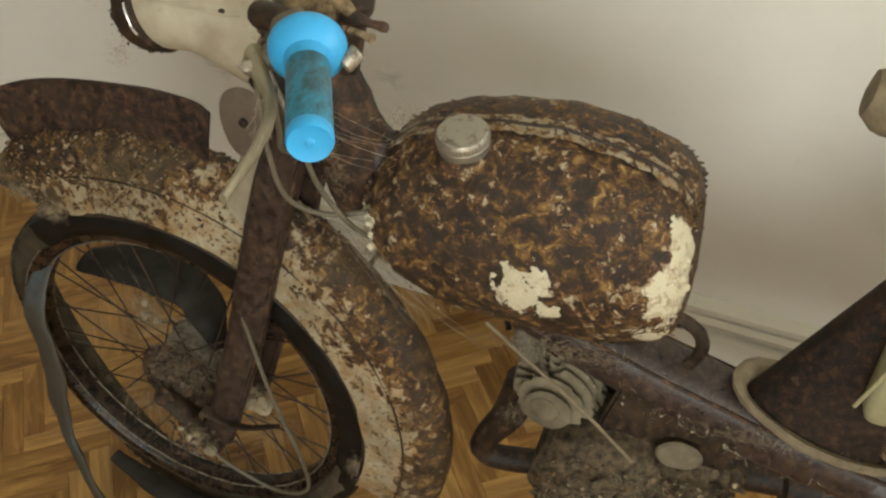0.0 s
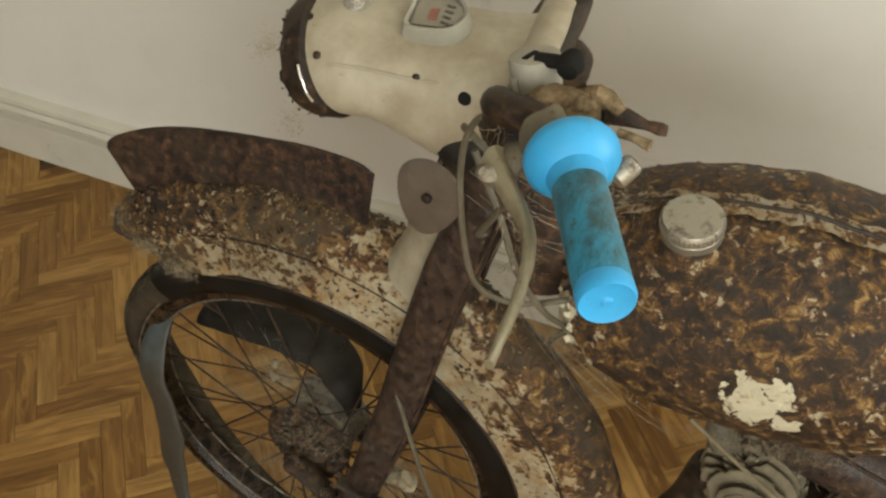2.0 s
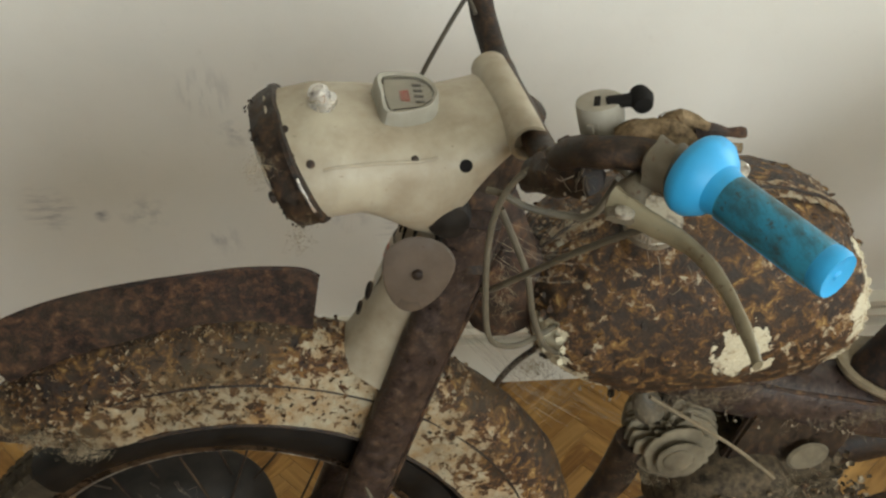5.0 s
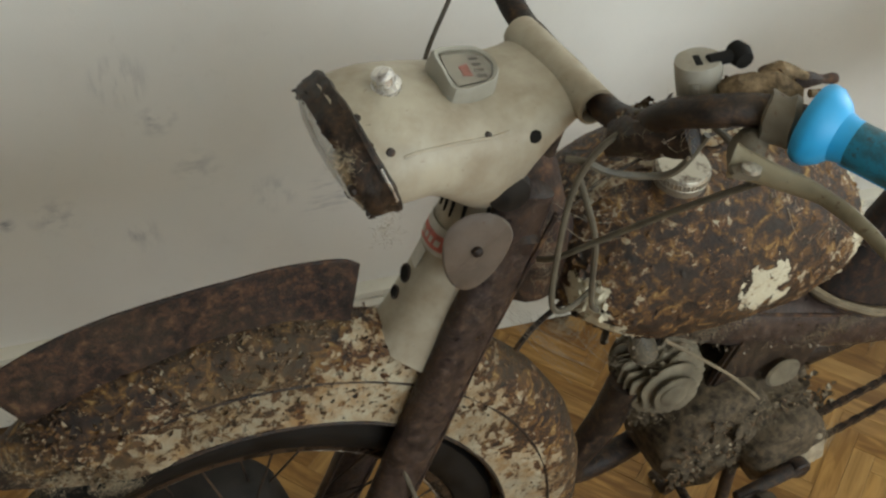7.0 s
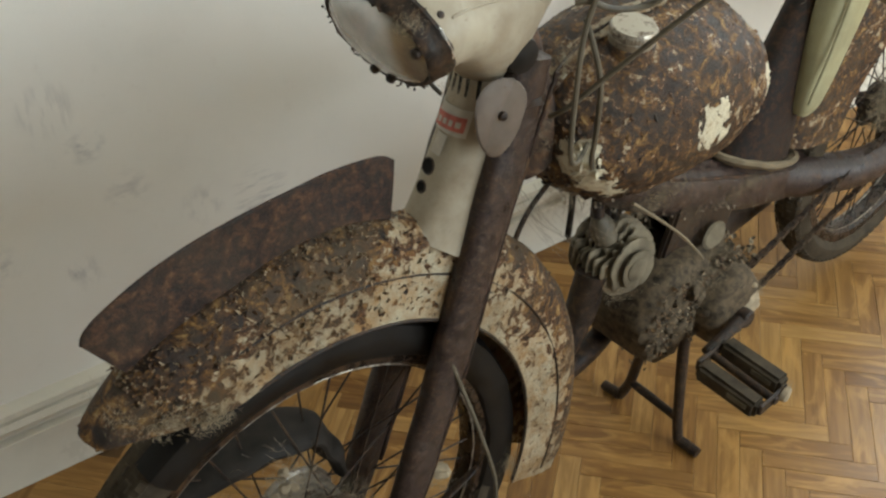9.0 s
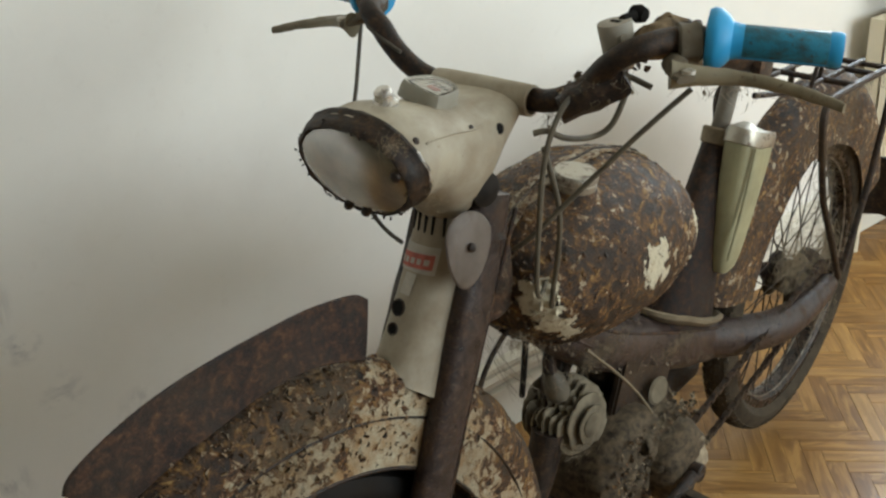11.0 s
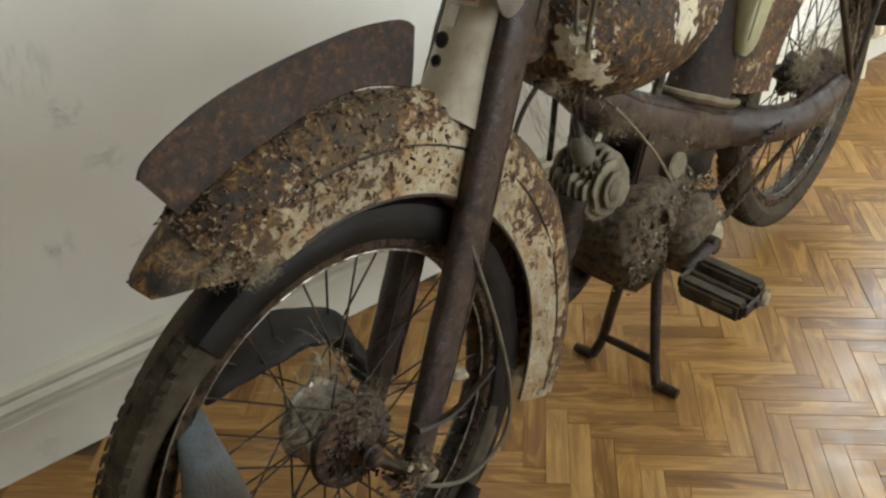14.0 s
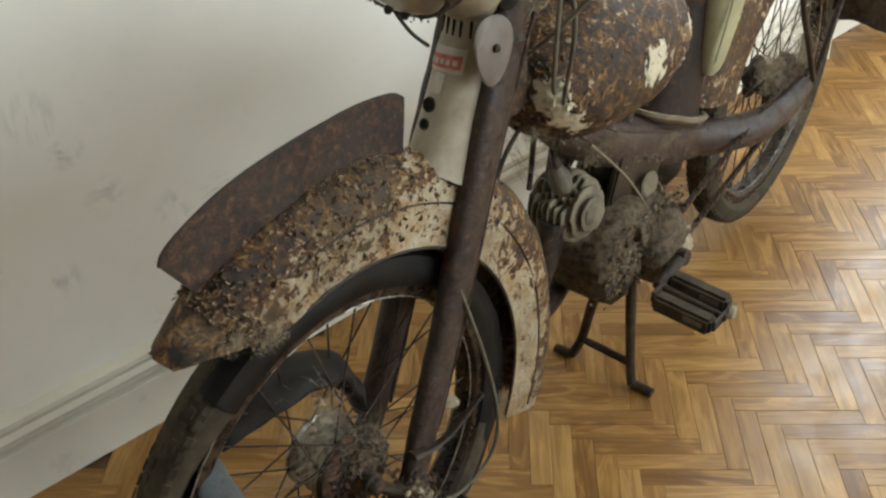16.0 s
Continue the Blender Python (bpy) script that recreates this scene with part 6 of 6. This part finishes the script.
for k in range(9):
    a = radians(rnd.uniform(0, 360))
    web(fp, front_wheel, (WC[0] + 0.07 * math.cos(a), -0.015, WC[2] + 0.07 * math.sin(a)), (WC[0] + 0.17 * math.cos(a + 0.5), -0.01, WC[2] + 0.17 * math.sin(a + 0.5)), 7, 0.004, 0.02)
# headlamp rim, bar, cables, fork head
fluff(fp, shell, (-0.575, -0.075, 0.885), (0.010, 0.014, 0.010), 60, 0.012, 0.0003)
fluff(fp, shell, (-0.548, -0.095, 0.835), (0.012, 0.010, 0.016), 50, 0.010, 0.0003)
fluff(gp, hb, (-0.345, -0.115, 0.905), (0.022, 0.02, 0.014), 90, 0.018, 0.0003)
fluff(gp, hb, (-0.300, -0.180, 0.930), (0.012, 0.012, 0.010), 60, 0.014)
fluff(mp, beam, (-0.380, -0.044, 0.70), (0.012, 0.010, 0.05), 70, 0.022, 0.0003)
fluff(mp, tank, (-0.345, -0.045, 0.598), (0.018, 0.012, 0.008), 110, 0.020, 0.0003)
fluff(mp, tank, (-0.31, -0.012, 0.748), (0.03, 0.02, 0.003), 50, 0.03, 0.0003)
fluff(mp, beam, (-0.15, -0.040, 0.50), (0.08, 0.006, 0.02), 240, 0.022)
fluff(mp, beam, (0.08, -0.040, 0.425), (0.09, 0.006, 0.012), 200, 0.018)
fluff(mp, carrier, (0.45, -0.08, 0.55), (0.05, 0.012, 0.08), 160, 0.03)
fluff(mp, rear_wheel, (0.50, -0.06, 0.36), (0.06, 0.02, 0.05), 140, 0.03)
web(mp, beam, (-0.39, -0.03, 0.63), (-0.30, -0.03, 0.50), 16, 0.012, 0.02)
web(mp, tank, (-0.34, -0.06, 0.60), (-0.23, -0.03, 0.47), 5, 0.01, 0.015)
web(mp, beam, (-0.40, -0.09, 0.80), (-0.32, -0.06, 0.745), 8, 0.012, 0.02)

# hair and crumbs that hang from the bar, the clamps and the carrier
def hanging(make, parent, a, b, n, length, r=0.0004):
    some = []
    for k in range(n):
        q = V(*a).lerp(V(*b), rnd.random()) + V(*(rnd.gauss(0, 0.004) for i in range(3)))
        some.append(strand(q, (rnd.uniform(-0.5, 0.5), rnd.uniform(-0.5, 0.5), -1), length * rnd.uniform(0.2, 1.0), 0.55, r * rnd.uniform(0.5, 1.2)))
        if k % 6 == 0:
            p = q - V(0, 0, length * rnd.uniform(0.2, 0.7))
            some.append(rough(lathe([(0.0004, -0.0022), (0.0017, 0.0), (0.0005, 0.0022)], 6, Matrix.Translation(p)), 0.001, 300, k))
    return tagged(make("hanging_hair", join(*some), M_WEB, parent), kind="stuff")


hanging(gp, hb, (-0.352, -0.060, 0.874), (-0.340, -0.150, 0.925), 70, 0.030)
hanging(gp, hb, (-0.325, -0.190, 0.918), (-0.290, -0.250, 0.914), 18, 0.022, 0.0003)
hanging(mp, carrier, (0.40, -0.085, 0.712), (0.64, -0.085, 0.712), 60, 0.030)
hanging(mp, beam, (-0.20, -0.034, 0.505), (0.26, -0.040, 0.325), 90, 0.022)
hanging(mp, tank, (-0.34, -0.050, 0.600), (-0.26, -0.070, 0.565), 24, 0.026)
hanging(mp, seat_post, (0.195, -0.010, 0.762), (0.300, -0.010, 0.770), 40, 0.026)
for a in ((0.44, -0.05, 0.42), (0.60, -0.05, 0.40), (0.56, -0.06, 0.30)):
    fluff(mp, rear_wheel, a, (0.050, 0.020, 0.045), 260, 0.040, 0.0006)
web(mp, rear_wheel, (0.40, -0.04, 0.47), (0.60, -0.05, 0.36), 30, 0.02, 0.04)
web(mp, rear_wheel, (0.45, -0.05, 0.60), (0.55, -0.05, 0.40), 26, 0.02, 0.05)

# crust on the brake plate, links and handlebar clamps
spots = []
for k in range(260):
    a, r = rnd.uniform(0, 2 * math.pi), rnd.uniform(0.01, 0.054)
    spots.append((V(WC[0] + r * math.cos(a), WC[1] - 0.036 + 0.3 * max(0, r - 0.02), WC[2] + r * math.sin(a)), V(rnd.uniform(-0.5, 0.5), -1, rnd.uniform(-0.5, 0.5)).normalized()))
chips("hub_crust", fp, front_wheel, spots, M_DARKRUST, 0.003, 0.010, 0.8)
spots = []
for k in range(420):
    w = rnd.random()
    q = V(-0.352, -0.085, 0.890).lerp(V(-0.276, -0.152, 0.952), w) + V(*(rnd.gauss(0, 0.0055) for i in range(3)))
    spots.append((q, V(*(rnd.uniform(-1, 1) for i in range(3))).normalized()))
chips("bar_crust", gp, hb, spots, M_REARF, 0.003, 0.008, 0.8)
spots = []
for k in range(200):
    q = V(-0.612, -0.052, 0.216) + V(rnd.gauss(0, 0.018), rnd.gauss(0, 0.012), rnd.gauss(0, 0.014))
    spots.append((q, V(rnd.uniform(-0.7, 0.7), -1, rnd.uniform(-0.5, 0.9)).normalized()))
chips("link_crust", fp, front_wheel, spots, M_PLATERUST, 0.003, 0.009, 0.9)

# ---- the parquet, last: herringbone, the blocks nearest the moped singly ------------------------
BL, BW, BANG = 0.1680, 0.0335, radians(36.9)
BM = Matrix.Translation((-0.0984, 0.5365, 0)) @ Matrix.Rotation(BANG, 4, "Z")


def block_mesh(name, lx, ly, material):
    g, h, b = 0.0002, 0.004, 0.0004
    x0, x1, y0, y1 = g, lx - g, g, ly - g
    v = [(x0, y0, -h), (x1, y0, -h), (x1, y1, -h), (x0, y1, -h), (x0, y0, -b), (x1, y0, -b), (x1, y1, -b), (x0, y1, -b), (x0 + b, y0 + b, 0), (x1 - b, y0 + b, 0), (x1 - b, y1 - b, 0), (x0 + b, y1 - b, 0)]
    f = [(8, 9, 10, 11)] + [(a + i, a + (i + 1) % 4, a + 4 + (i + 1) % 4, a + 4 + i) for a in (0, 4) for i in range(4)]
    return v, f


def lay_floor():
    meshes = {}
    for key, (lx, ly) in {"h": (BL, BW), "v": (BW, BL)}.items():
        v, f = block_mesh(key, lx, ly, M_BLOCK)
        me = bpy.data.meshes.new("parquet_block")
        me.from_pydata(v, [], f)
        me.materials.append(M_BLOCK)
        uv = me.uv_layers.new(name="grain")
        for loop in me.loops:
            q = v[loop.vertex_index]
            uv.data[loop.index].uv = (q[0], q[1]) if key == "h" else (q[1], q[0])
        meshes[key] = me
    inv = WALL.inverted()
    count, verts, faces, uvs = 0, [], [], []
    for band in range(-26, 27):
        for k in range(-150, 150):
            for key in "hv":
                x, y = k * BW + band * BL, k * BW - band * BL + (BW if key == "v" else 0)
                lx, ly = (BL, BW) if key == "h" else (BW, BL)
                mid = BM @ Vector((x + lx / 2, y + ly / 2, 0))
                w = inv @ mid
                if not (U0 + 0.02 < w.x < U1 - 0.02 and -0.02 < w.y < DEPTH - 0.02):
                    continue
                if -0.52 < mid.x < 0.62 and 0.28 < mid.y < 1.10 and count < 300 and mid.y - 0.28 > 0.35 * (mid.x - 0.10):
                    ob = new("parquet_block", meshes[key])
                    ob.matrix_world = BM @ Matrix.Translation((x, y, random.uniform(-0.0006, 0.0003)))
                    ob.parent = floor
                    count += 1
                    continue
                v, f = block_mesh(key, lx, ly, None)
                m = BM @ Matrix.Translation((x, y, random.uniform(-0.0006, 0.0003)))
                n0 = len(verts)
                verts += [tuple(m @ Vector(q)) for q in v]
                for q in f:
                    faces.append(tuple(i + n0 for i in q))
                    uvs += [(v[i][0], v[i][1]) if key == "h" else (v[i][1], v[i][0]) for i in q]
    me = bpy.data.meshes.new("parquet_blocks")
    me.from_pydata(verts, [], faces)
    me.materials.append(M_BLOCKS)
    uv = me.uv_layers.new(name="grain")
    uv.data.foreach_set("uv", [c for q in uvs for c in q])
    ob = new("parquet_blocks", me)
    ob.parent = floor
    tagged(ob, kind="stuff")


lay_floor()
